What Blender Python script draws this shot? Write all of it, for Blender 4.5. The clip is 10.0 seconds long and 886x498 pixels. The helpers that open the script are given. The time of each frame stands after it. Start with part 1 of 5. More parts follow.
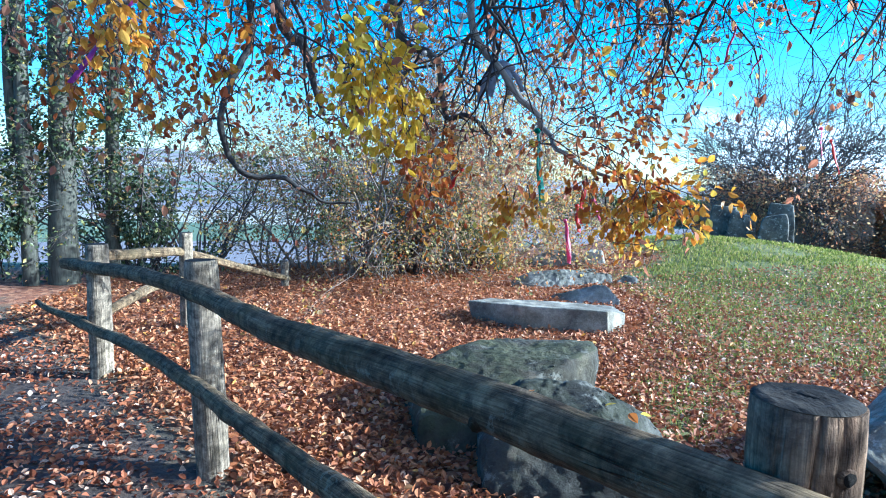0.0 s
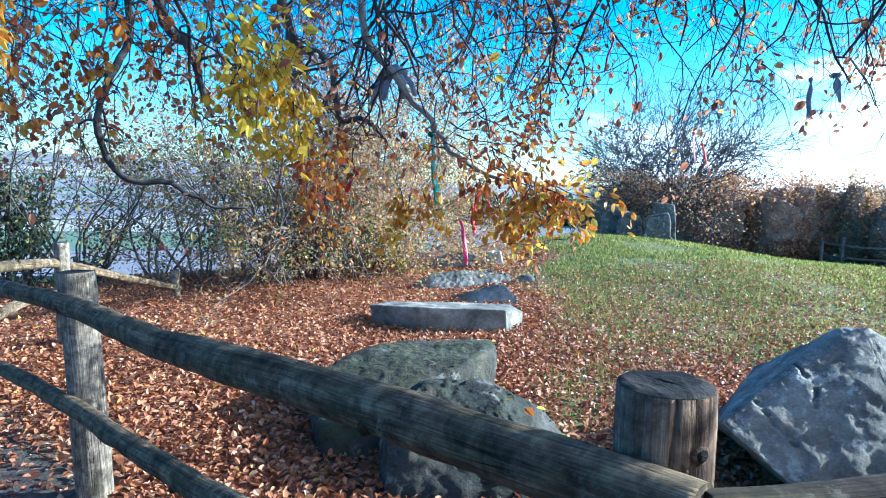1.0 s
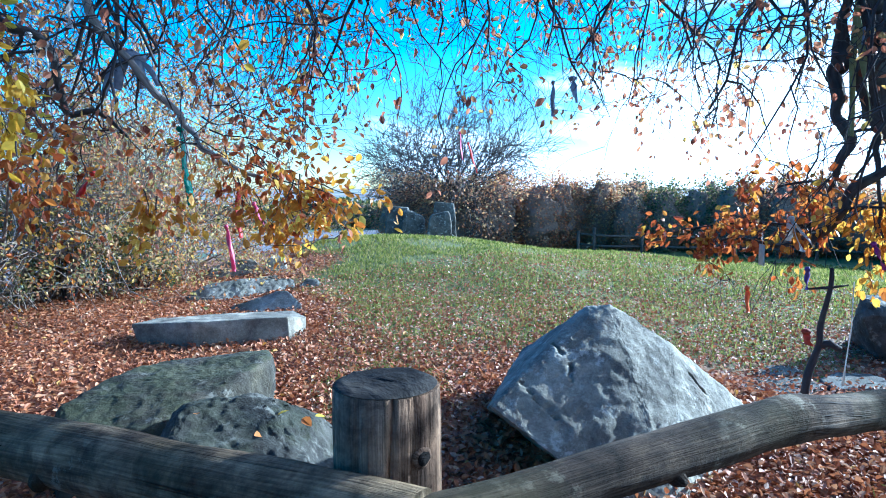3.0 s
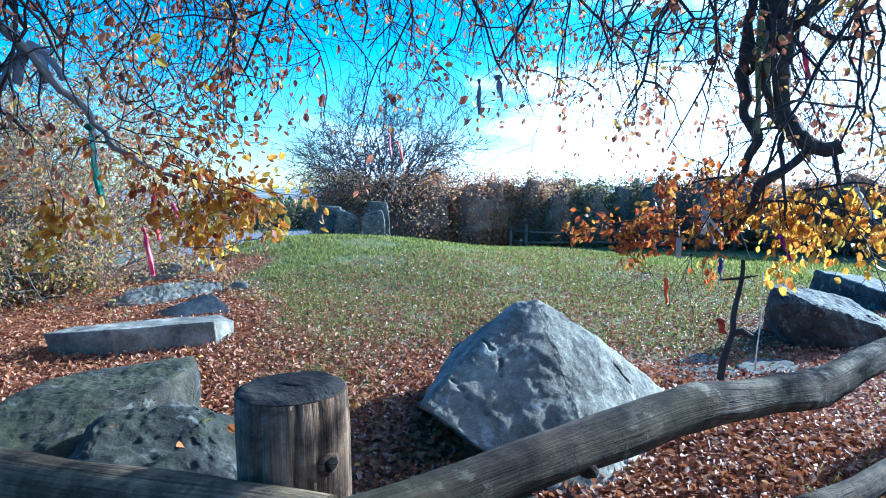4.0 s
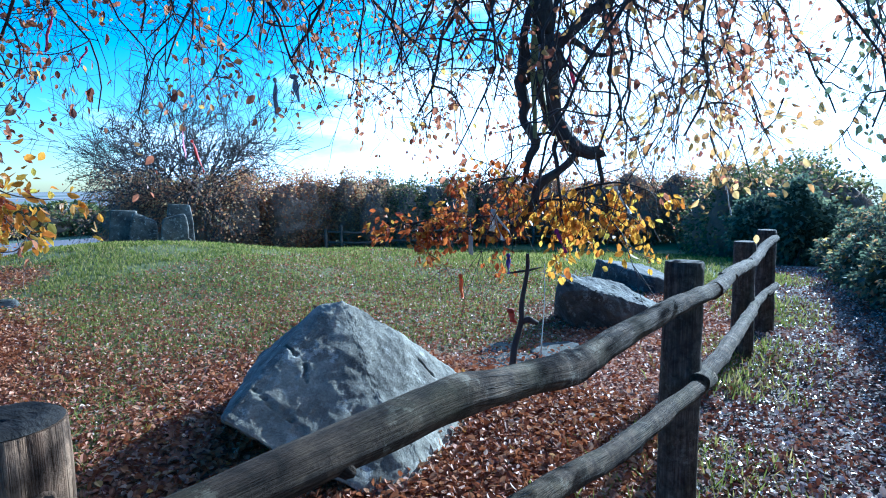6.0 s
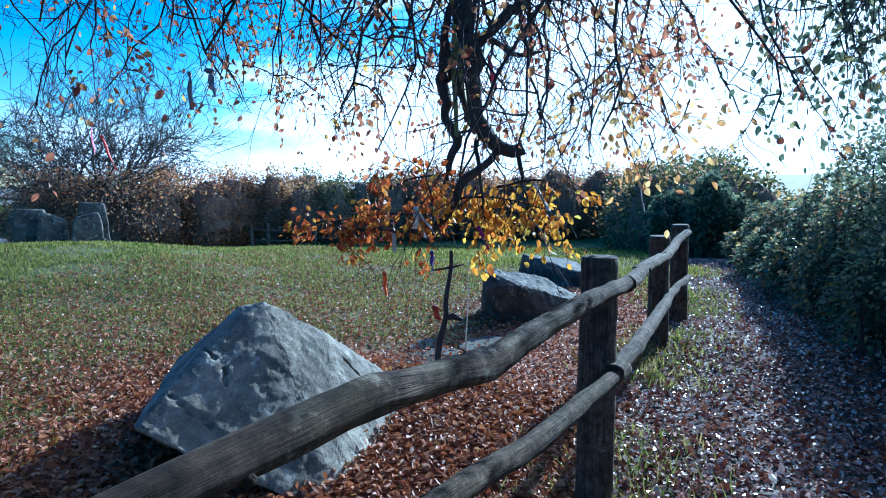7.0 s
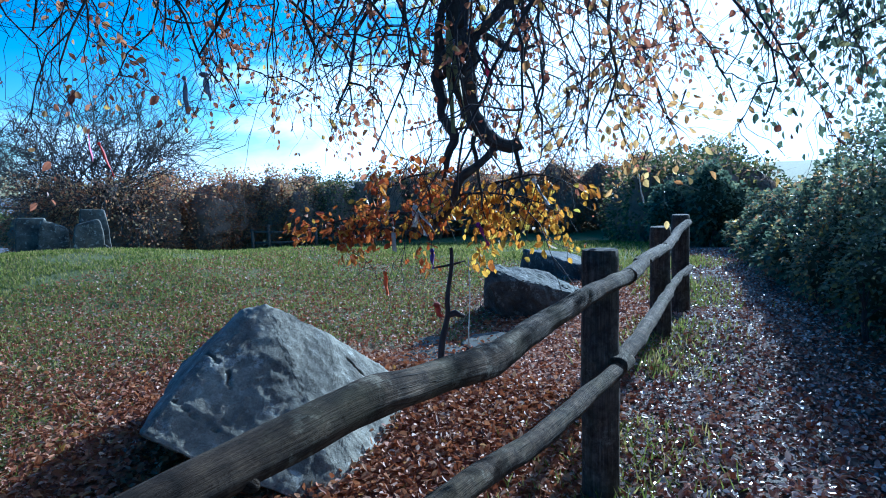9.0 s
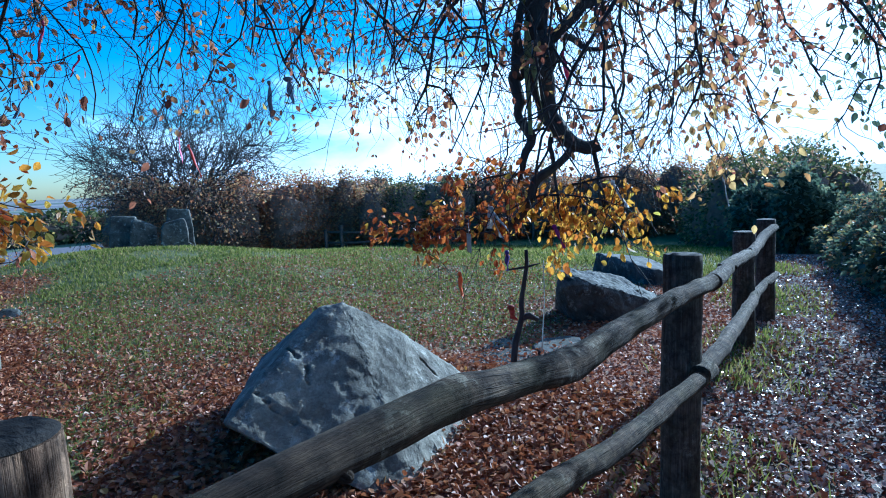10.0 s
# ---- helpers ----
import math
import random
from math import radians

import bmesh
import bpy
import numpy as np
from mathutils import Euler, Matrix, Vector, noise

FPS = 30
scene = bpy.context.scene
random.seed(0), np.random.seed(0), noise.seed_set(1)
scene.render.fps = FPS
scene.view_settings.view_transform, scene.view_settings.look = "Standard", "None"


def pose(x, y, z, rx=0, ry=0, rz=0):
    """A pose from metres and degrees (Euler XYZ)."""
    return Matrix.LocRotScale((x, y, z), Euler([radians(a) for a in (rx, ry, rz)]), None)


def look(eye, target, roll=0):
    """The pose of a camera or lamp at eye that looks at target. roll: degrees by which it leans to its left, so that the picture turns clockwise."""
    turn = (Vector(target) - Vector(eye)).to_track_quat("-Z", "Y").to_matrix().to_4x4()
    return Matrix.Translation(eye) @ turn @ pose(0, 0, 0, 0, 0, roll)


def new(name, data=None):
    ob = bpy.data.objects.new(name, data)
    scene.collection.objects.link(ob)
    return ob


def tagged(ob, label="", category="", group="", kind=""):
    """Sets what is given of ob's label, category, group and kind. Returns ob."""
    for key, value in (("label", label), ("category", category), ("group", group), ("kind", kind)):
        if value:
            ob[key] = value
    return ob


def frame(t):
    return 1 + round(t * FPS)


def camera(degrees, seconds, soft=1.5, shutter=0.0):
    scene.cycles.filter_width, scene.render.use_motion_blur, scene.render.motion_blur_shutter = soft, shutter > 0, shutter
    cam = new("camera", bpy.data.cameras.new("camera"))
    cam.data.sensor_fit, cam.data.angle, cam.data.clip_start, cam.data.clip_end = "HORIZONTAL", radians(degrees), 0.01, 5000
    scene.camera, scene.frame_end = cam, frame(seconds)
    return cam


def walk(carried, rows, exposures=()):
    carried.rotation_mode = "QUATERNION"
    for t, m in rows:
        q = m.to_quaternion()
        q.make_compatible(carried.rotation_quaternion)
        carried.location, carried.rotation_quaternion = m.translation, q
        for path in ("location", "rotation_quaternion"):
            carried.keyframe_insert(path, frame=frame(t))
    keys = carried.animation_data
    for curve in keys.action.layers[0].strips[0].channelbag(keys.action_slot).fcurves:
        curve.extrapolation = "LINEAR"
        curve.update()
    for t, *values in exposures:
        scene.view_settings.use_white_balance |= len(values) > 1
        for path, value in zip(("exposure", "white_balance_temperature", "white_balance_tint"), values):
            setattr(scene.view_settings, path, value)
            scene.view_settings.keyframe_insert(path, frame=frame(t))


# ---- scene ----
cam = camera(69.8, 10.0, soft=1.0)
walk(cam, [
    (0.0, pose(0.003, 0.005, 1.498, 83.57, -1.50, -0.00)),
    (0.5, pose(0.015, -0.006, 1.498, 83.85, -1.81, -4.58)),
    (1.0, pose(0.035, -0.005, 1.500, 84.04, -1.08, -8.81)),
    (1.5, pose(0.062, 0.015, 1.498, 84.06, -0.75, -12.82)),
    (2.0, pose(0.107, 0.054, 1.487, 83.63, -0.40, -18.25)),
    (2.5, pose(0.149, 0.073, 1.477, 84.08, -0.18, -23.75)),
    (4.0, pose(0.216, 0.068, 1.469, 84.32, 0.69, -33.58)),
    (4.5, pose(0.231, 0.061, 1.469, 84.14, 0.28, -37.59)),
    (5.0, pose(0.246, 0.045, 1.471, 84.53, -0.27, -42.10)),
    (5.5, pose(0.264, 0.025, 1.473, 84.38, 0.54, -46.21)),
    (7.0, pose(0.305, -0.027, 1.481, 83.63, 1.16, -56.28)),
    (7.5, pose(0.313, -0.036, 1.485, 83.34, 1.55, -58.27)),
    (8.0, pose(0.320, -0.040, 1.485, 83.14, 2.24, -59.16)),
    (8.5, pose(0.317, -0.040, 1.485, 83.27, 2.57, -58.64)),
    (9.0, pose(0.312, -0.031, 1.484, 83.33, 2.82, -56.34)),
    (9.5, pose(0.302, -0.020, 1.482, 83.47, 2.85, -53.16)),
    (10.0, pose(0.289, -0.004, 1.482, 83.82, 2.64, -50.12)),
], exposures=[(0.0, 1.98, 4540, 0), (1.5, 1.97, 4520, 0), (2.5, 1.88, 4360, 0), (5.5, 1.47, 4250, 0), (8.0, 0.88, 4190, 0), (10.0, 0.8, 4150, 0)])

# ---- light ----
SUN_AZ, SUN_EL = 91.0, 21.0      # degrees: azimuth from +y towards +x, height over the horizon
world = bpy.data.worlds.new("world")
scene.world = world
world.use_nodes = True
wn, wl = world.node_tree.nodes, world.node_tree.links
wn.clear()
w_out = wn.new("ShaderNodeOutputWorld")
w_bg = wn.new("ShaderNodeBackground")
w_bg.inputs["Strength"].default_value = 0.095
w_sky = wn.new("ShaderNodeTexSky")
w_sky.sky_type = "NISHITA"
w_sky.sun_disc = False
w_sky.sun_elevation = radians(SUN_EL)
w_sky.sun_rotation = radians(SUN_AZ)
w_sky.altitude = 100
w_sky.ozone_density = 3.0
w_sky.dust_density = 0.6
w_co = wn.new("ShaderNodeTexCoord")
w_map = wn.new("ShaderNodeMapping")
w_map.inputs["Scale"].default_value = (1.0, 1.0, 3.2)
w_noise = wn.new("ShaderNodeTexNoise")
w_noise.inputs["Scale"].default_value = 2.6
w_noise.inputs["Detail"].default_value = 9
w_noise.inputs["Roughness"].default_value = 0.56
w_noise.inputs["Distortion"].default_value = 0.25
w_sep = wn.new("ShaderNodeVectorMath")      # how far towards the cloudy quarter
w_sep.operation = "DOT_PRODUCT"
w_sep.inputs[1].default_value = (0.85, -0.4, -0.6)
w_cover = wn.new("ShaderNodeMath")      # more cloud towards the sun's side and low down
w_cover.operation = "MULTIPLY_ADD"
w_cover.inputs[1].default_value = 0.5
w_ramp = wn.new("ShaderNodeValToRGB")
w_ramp.color_ramp.elements[0].position = 0.48
w_ramp.color_ramp.elements[1].position = 0.65
w_mix = wn.new("ShaderNodeMixRGB")
w_mix.inputs[2].default_value = (11.0, 11.6, 12.5, 1)
wl.new(w_co.outputs["Generated"], w_map.inputs["Vector"])
wl.new(w_map.outputs[0], w_noise.inputs["Vector"])
wl.new(w_co.outputs["Generated"], w_sep.inputs[0])
wl.new(w_sep.outputs["Value"], w_cover.inputs[0])
wl.new(w_noise.outputs["Fac"], w_cover.inputs[2])
wl.new(w_cover.outputs[0], w_ramp.inputs[0])
wl.new(w_ramp.outputs["Color"], w_mix.inputs[0])
w_sat = wn.new("ShaderNodeHueSaturation")
w_sat.inputs["Saturation"].default_value = 1.45
wl.new(w_sky.outputs[0], w_sat.inputs["Color"])
wl.new(w_sat.outputs[0], w_mix.inputs[1])
wl.new(w_mix.outputs[0], w_bg.inputs["Color"])
wl.new(w_bg.outputs[0], w_out.inputs["Surface"])

sun_data = bpy.data.lights.new("sun", "SUN")
sun_data.energy, sun_data.angle, sun_data.color = 5.0, radians(0.6), (1.0, 0.9, 0.76)
sun = new("sun", sun_data)
a, e = radians(SUN_AZ), radians(SUN_EL)
to_sun = Vector((math.sin(a) * math.cos(e), math.cos(a) * math.cos(e), math.sin(e)))
sun.matrix_world = look(to_sun * 60, (0, 0, 0))

# ---- materials ----


class Nodes:
    """A short way to write a node material."""

    def __init__(self, name):
        self.mat = bpy.data.materials.new(name)
        self.mat.use_nodes = True
        self.tree = self.mat.node_tree
        self.tree.nodes.clear()
        self.out = self.add("ShaderNodeOutputMaterial")

    def add(self, kind, **inputs):
        node = self.tree.nodes.new(kind)
        for key, value in inputs.items():
            node.inputs[key.replace("_", " ")].default_value = value
        return node

    def link(self, a, b):
        self.tree.links.new(a, b)

    def ramp(self, source, stops, smooth=False):
        node = self.add("ShaderNodeValToRGB")
        cr = node.color_ramp
        if smooth:
            cr.interpolation = "EASE"
        while len(cr.elements) < len(stops):
            cr.elements.new(0.5)
        for el, (p, c) in zip(cr.elements, stops):
            el.position, el.color = p, (*c, 1) if len(c) == 3 else c
        self.link(source, node.inputs[0])
        return node.outputs["Color"]

    def coords(self, kind="Object", scale=(1, 1, 1)):
        co = self.add("ShaderNodeTexCoord")
        m = self.add("ShaderNodeMapping")
        m.inputs["Scale"].default_value = scale
        self.link(co.outputs[kind], m.inputs["Vector"])
        return m.outputs[0]

    def noise(self, vec, scale, detail=6, rough=0.55, distort=0.0):
        n = self.add("ShaderNodeTexNoise", Scale=scale, Detail=detail, Roughness=rough, Distortion=distort)
        self.link(vec, n.inputs["Vector"])
        return n.outputs["Fac"]

    def mix(self, fac, a, b, mode="MIX"):
        n = self.add("ShaderNodeMixRGB")
        n.blend_type = mode
        for i, v in ((0, fac), (1, a), (2, b)):
            if isinstance(v, (int, float)):
                n.inputs[i].default_value = v if i == 0 else (v, v, v, 1)
            elif isinstance(v, tuple):
                n.inputs[i].default_value = (*v, 1)
            else:
                self.link(v, n.inputs[i])
        return n.outputs[0]

    def math(self, op, a, b=0.0):
        n = self.add("ShaderNodeMath")
        n.operation = op
        for i, v in ((0, a), (1, b)):
            if isinstance(v, (int, float)):
                n.inputs[i].default_value = v
            else:
                self.link(v, n.inputs[i])
        return n.outputs[0]

    def bump(self, height, strength=0.5, distance=0.02, normal=None):
        n = self.add("ShaderNodeBump", Strength=strength, Distance=distance)
        self.link(height, n.inputs["Height"])
        if normal is not None:
            self.link(normal, n.inputs["Normal"])
        return n.outputs[0]

    def surface(self, color, rough=0.8, normal=None, metal=0.0, spec=0.5):
        b = self.add("ShaderNodeBsdfPrincipled")
        b.inputs["Metallic"].default_value = metal
        b.inputs["Specular IOR Level"].default_value = spec
        for key, v in (("Base Color", color), ("Roughness", rough)):
            if isinstance(v, tuple):
                b.inputs[key].default_value = (*v, 1)
            elif isinstance(v, (int, float)):
                b.inputs[key].default_value = v
            else:
                self.link(v, b.inputs[key])
        if normal is not None:
            self.link(normal, b.inputs["Normal"])
        self.link(b.outputs[0], self.out.inputs["Surface"])
        return b


def leaf_material(name, stops, through_light=0.45, rough=0.45, spec=0.4, single=False):
    """Leaves: each one takes its own colour, and lets some light through."""
    n = Nodes(name)
    if single:
        pick = n.add("ShaderNodeObjectInfo").outputs["Random"]
    else:
        pick = n.add("ShaderNodeNewGeometry").outputs["Random Per Island"]
    col = n.ramp(pick, stops)
    fine = n.noise(n.coords(), 45, 3)
    col = n.mix(0.35, col, n.ramp(fine, [(0.3, (0.55, 0.5, 0.45)), (0.7, (1.25, 1.2, 1.1))]), "MULTIPLY")
    if rough == "wet":
        shine = n.noise(n.coords(), 5.0, 3)
        rough = n.ramp(shine, [(0.38, (0.6,) * 3), (0.56, (0.2,) * 3)])
    b = n.surface(col, rough, None, 0.0, spec)
    t = n.add("ShaderNodeBsdfTranslucent")
    n.link(col, t.inputs["Color"])
    m = n.add("ShaderNodeMixShader")
    m.inputs[0].default_value = through_light
    n.link(b.outputs[0], m.inputs[1])
    n.link(t.outputs[0], m.inputs[2])
    n.link(m.outputs[0], n.out.inputs["Surface"])
    return n.mat


def wood_material(name, dark, light, green=0.0, scale=1.0, rough=0.75, streaky=0.5):
    """Weathered round timber: grain along the piece, drying checks, stains, algae; UV: round, along, in metres."""
    n = Nodes(name)
    fibre = n.noise(n.coords("UV", (210 * scale, 7 * scale, 1)), 1.0, 6, 0.65, 0.25)
    streak = n.noise(n.coords("UV", (44 * scale, 1.8 * scale, 1)), 1.0, 5, 0.6, 0.4)
    broad = n.noise(n.coords("UV", (13 * scale, 1.1 * scale, 1)), 1.0, 3, 0.5, 0.3)
    patch = n.noise(n.coords("Object"), 6.0, 8, 0.65, 0.4)
    cracks = n.noise(n.coords("UV", (30 * scale, 0.7 * scale, 1)), 1.0, 2, 0.5, 0.2)
    crack = n.ramp(cracks, [(0.492, (0, 0, 0)), (0.5, (1, 1, 1)), (0.508, (0, 0, 0))])
    gate = n.ramp(n.noise(n.coords("Object"), 2.6, 3), [(0.48, (0, 0, 0)), (0.6, (1, 1, 1))])
    check = n.math("MULTIPLY", crack, gate)
    mid = tuple(0.55 * d + 0.45 * l for d, l in zip(dark, light))
    tone = n.mix(streaky, n.mix(0.5, patch, broad), streak)
    col = n.ramp(tone, [(0.36, dark), (0.5, mid), (0.63, light)])
    col = n.mix(0.85, col, n.ramp(fibre, [(0.34, (0.45, 0.43, 0.41)), (0.66, (1.55, 1.52, 1.48))]), "MULTIPLY")
    blot = n.noise(n.coords("Object"), 22.0, 8, 0.7, 0.3)
    col = n.mix(0.8, col, n.ramp(blot, [(0.38, (0.3, 0.3, 0.3)), (0.5, (0.95, 0.95, 0.95)), (0.6, (1.6, 1.6, 1.55))]), "MULTIPLY")
    lich = n.noise(n.coords("Object"), 34.0, 9, 0.75)
    lgate = n.noise(n.coords("Object"), 4.5, 3)
    spots = n.math("MULTIPLY", n.ramp(lich, [(0.53, (0, 0, 0)), (0.58, (0.9,) * 3)]), n.ramp(lgate, [(0.5, (0, 0, 0)), (0.62, (1, 1, 1))]))
    col = n.mix(n.math("MULTIPLY", spots, min(1.0, green * 1.4)), col, (0.40, 0.37, 0.27))
    col = n.mix(n.math("MULTIPLY", check, 0.75), col, (0.01, 0.008, 0.007))
    if green:
        alga = n.noise(n.coords("Object"), 4.0, 8, 0.65)
        col = n.mix(n.ramp(alga, [(0.47, (0, 0, 0)), (0.62, (green,) * 3)]), col, (0.095, 0.088, 0.036))
    h = n.math("ADD", n.math("ADD", n.math("MULTIPLY", fibre, 0.3), n.math("MULTIPLY", streak, 0.4)), n.math("SUBTRACT", n.math("MULTIPLY", patch, 0.8), n.math("MULTIPLY", check, 0.9)))
    n.surface(col, n.ramp(streak, [(0.2, (rough + 0.2,) * 3), (0.8, (rough,) * 3)]), n.bump(h, 1.0, 0.022), 0.0, 0.2)
    return n.mat


def bark_material(name, dark, light, scale=6.0):
    n = Nodes(name)
    vec = n.coords("UV", (14, 3, 1))
    f = n.noise(vec, scale * 0.4, 7, 0.6)
    lich = n.noise(n.coords("Object"), 5.0, 5)
    col = n.ramp(f, [(0.3, dark), (0.7, light)])
    col = n.mix(n.ramp(lich, [(0.55, (0, 0, 0)), (0.7, (0.5, 0.5, 0.5))]), col, (0.16, 0.17, 0.12))
    n.surface(col, 0.85, n.bump(f, 0.6, 0.008))
    return n.mat


def stone_material(name, base, pale, moss=0.3, lichen=0.5, relief=0.016, pitting=0.25):
    """Sarsen: grey, pitted, stained, with pale lichen spots, dark weather streaks and moss on what faces up."""
    n = Nodes(name)
    co = n.coords("Object")
    big = n.noise(co, 1.7, 8, 0.62, 0.5)
    mid = n.noise(co, 4.2, 11, 0.7, 0.3)
    fine = n.noise(co, 70, 6, 0.7)
    vor = n.add("ShaderNodeTexVoronoi", Scale=17.0)
    n.link(n.mix(0.08, co, n.add("ShaderNodeTexNoise", Scale=9.0).outputs["Color"]), vor.inputs["Vector"])
    pits = n.ramp(vor.outputs["Distance"], [(0.0, (0, 0, 0)), (0.22, (1, 1, 1))])
    pit_gate = n.ramp(n.noise(co, 3.3, 4), [(0.5, (0, 0, 0)), (0.62, (1, 1, 1))])
    pit = n.math("MULTIPLY", n.math("MULTIPLY", n.math("SUBTRACT", 1.0, pits), pit_gate), pitting)
    col = n.ramp(big, [(0.32, base), (0.52, tuple((x + y) / 2 for x, y in zip(base, pale))), (0.66, pale)])
    col = n.mix(0.85, col, n.ramp(mid, [(0.37, (0.4, 0.4, 0.41)), (0.62, (1.5, 1.5, 1.46))]), "MULTIPLY")
    col = n.mix(0.7, col, n.ramp(fine, [(0.34, (0.65, 0.65, 0.65)), (0.66, (1.28, 1.28, 1.28))]), "MULTIPLY")
    col = n.mix(n.math("MULTIPLY", pit, 0.6), col, (0.03, 0.03, 0.03))
    spots = n.noise(co, 7.5, 10, 0.75)
    col = n.mix(n.ramp(spots, [(0.55, (0, 0, 0)), (0.62, (lichen,) * 3)]), col, (0.42, 0.41, 0.35))
    rust = n.noise(co, 1.9, 6, 0.6)
    col = n.mix(n.ramp(rust, [(0.55, (0, 0, 0)), (0.72, (0.45,) * 3)]), col, (0.13, 0.095, 0.06))
    dark = n.noise(n.coords("Object", (2.0, 2.0, 0.9)), 1.6, 9, 0.7, 0.6)
    col = n.mix(n.ramp(dark, [(0.5, (0, 0, 0)), (0.68, (0.6,) * 3)]), col, (0.05, 0.048, 0.042))
    if moss:
        geo = n.add("ShaderNodeNewGeometry")
        sep = n.add("ShaderNodeSeparateXYZ")
        n.link(geo.outputs["Normal"], sep.inputs[0])
        mo = n.math("MULTIPLY", n.noise(co, 3.0, 10, 0.72), n.math("ADD", n.math("MULTIPLY", sep.outputs["Z"], 0.35), 0.75))
        col = n.mix(n.ramp(mo, [(0.47, (0, 0, 0)), (0.60, (moss,) * 3)]), col, (0.05, 0.058, 0.02))
    h = n.math("SUBTRACT", n.math("ADD", n.math("MULTIPLY", mid, 0.8), n.math("MULTIPLY", fine, 0.25)), n.math("MULTIPLY", pit, 0.5))
    n.surface(col, 0.85, n.bump(h, 1.0, relief), 0.0, 0.3)
    return n.mat


def ground_material():
    """Soil under leaves, turf, trodden path and far fields, told apart by the vertex zones."""
    n = Nodes("ground")
    att = n.add("ShaderNodeVertexColor")
    att.layer_name = "zone"
    sep = n.add("ShaderNodeSeparateColor")
    n.link(att.outputs["Color"], sep.inputs[0])
    co = n.coords("Object")
    fine = n.noise(co, 28, 8, 0.65)
    mid = n.noise(co, 2.5, 6)
    vor = n.add("ShaderNodeTexVoronoi", Scale=19.0)
    n.link(co, vor.inputs["Vector"])
    litter = n.ramp(vor.outputs["Color"], [(0.15, (0.11, 0.04, 0.02)), (0.5, (0.28, 0.10, 0.04)), (0.85, (0.40, 0.20, 0.1))])
    litter = n.mix(0.6, litter, n.ramp(fine, [(0.3, (0.4, 0.4, 0.4)), (0.7, (1.3, 1.3, 1.3))]), "MULTIPLY")
    grass = n.ramp(fine, [(0.25, (0.06, 0.065, 0.016)), (0.55, (0.14, 0.145, 0.036)), (0.8, (0.22, 0.185, 0.065))])
    grass = n.mix(0.5, grass, n.ramp(mid, [(0.35, (0.7, 0.8, 0.7)), (0.65, (1.3, 1.15, 1.0))]), "MULTIPLY")
    path = n.ramp(fine, [(0.3, (0.028, 0.019, 0.014)), (0.75, (0.11, 0.078, 0.058))])
    farn = n.noise(n.coords("Object", (0.02, 0.05, 0.02)), 1.0, 6)
    plot = n.add("ShaderNodeTexVoronoi", Scale=0.028)
    n.link(n.coords("Object", (0.3, 1.0, 1.0)), plot.inputs["Vector"])
    psep = n.add("ShaderNodeSeparateColor")
    n.link(plot.outputs["Color"], psep.inputs[0])
    crop = n.ramp(psep.outputs[0], [(0.0, (0.15, 0.135, 0.14)), (0.45, (0.18, 0.165, 0.165)), (0.68, (0.085, 0.12, 0.06)), (0.8, (0.11, 0.14, 0.075)), (0.86, (0.27, 0.25, 0.2)), (1.0, (0.32, 0.30, 0.26))])
    crop.node.color_ramp.interpolation = "CONSTANT"
    field = n.mix(0.7, crop, n.ramp(farn, [(0.3, (0.8, 0.8, 0.8)), (0.7, (1.2, 1.2, 1.2))]), "MULTIPLY")
    col = n.mix(sep.outputs[0], field, litter)
    col = n.mix(sep.outputs[1], col, grass)
    col = n.mix(sep.outputs[2], col, path)
    rough = n.mix(sep.outputs[2], 0.95, n.ramp(mid, [(0.4, (0.75,) * 3), (0.6, (0.95,) * 3)]))
    n.surface(col, rough, n.bump(fine, 0.8, 0.03))
    return n.mat


def cloth_material(name, col, gloss=0.6):
    n = Nodes(name)
    f = n.noise(n.coords("Object"), 40, 5)
    c = n.mix(0.6, (*col,), n.ramp(f, [(0.3, (0.6, 0.6, 0.6)), (0.7, (1.25, 1.25, 1.25))]), "MULTIPLY")
    b = n.surface(c, gloss, n.bump(f, 0.3, 0.003))
    t = n.add("ShaderNodeBsdfTranslucent")
    n.link(c, t.inputs["Color"])
    m = n.add("ShaderNodeMixShader")
    m.inputs[0].default_value = 0.35
    n.link(b.outputs[0], m.inputs[1])
    n.link(t.outputs[0], m.inputs[2])
    n.link(m.outputs[0], n.out.inputs["Surface"])
    return n.mat


M_ground = ground_material()
M_stone = stone_material("sarsen", (0.085, 0.082, 0.072), (0.22, 0.212, 0.185), 0.3, 0.5)
# moss is grown on; the near-black base also carries the boulder's shade
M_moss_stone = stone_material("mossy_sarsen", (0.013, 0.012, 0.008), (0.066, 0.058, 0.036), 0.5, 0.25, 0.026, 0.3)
# real pits, but darker than the other sarsens to paint in its shade
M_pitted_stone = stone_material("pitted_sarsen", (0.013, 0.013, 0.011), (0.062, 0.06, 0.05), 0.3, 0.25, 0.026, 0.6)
M_slab_stone = stone_material("slab_sarsen", (0.12, 0.11, 0.085), (0.30, 0.275, 0.22), 0.0, 0.3, 0.012)
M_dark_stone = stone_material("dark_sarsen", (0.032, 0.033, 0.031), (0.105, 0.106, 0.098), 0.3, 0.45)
M_pale_stone = stone_material("pale_sarsen", (0.13, 0.123, 0.10), (0.30, 0.285, 0.23), 0.0, 0.9, 0.019, 0.3)
M_chamber_stone = stone_material("chamber_sarsen", (0.032, 0.031, 0.026), (0.115, 0.11, 0.092), 0.2, 0.5, 0.02)
M_rail = wood_material("rail_wood", (0.030, 0.018, 0.008), (0.27, 0.195, 0.115), 0.25, 1.0, 0.8, 0.3)
M_thin_rail = wood_material("thin_rail_wood", (0.014, 0.009, 0.006), (0.115, 0.084, 0.054), 0.3, 1.0, 0.8, 0.3)
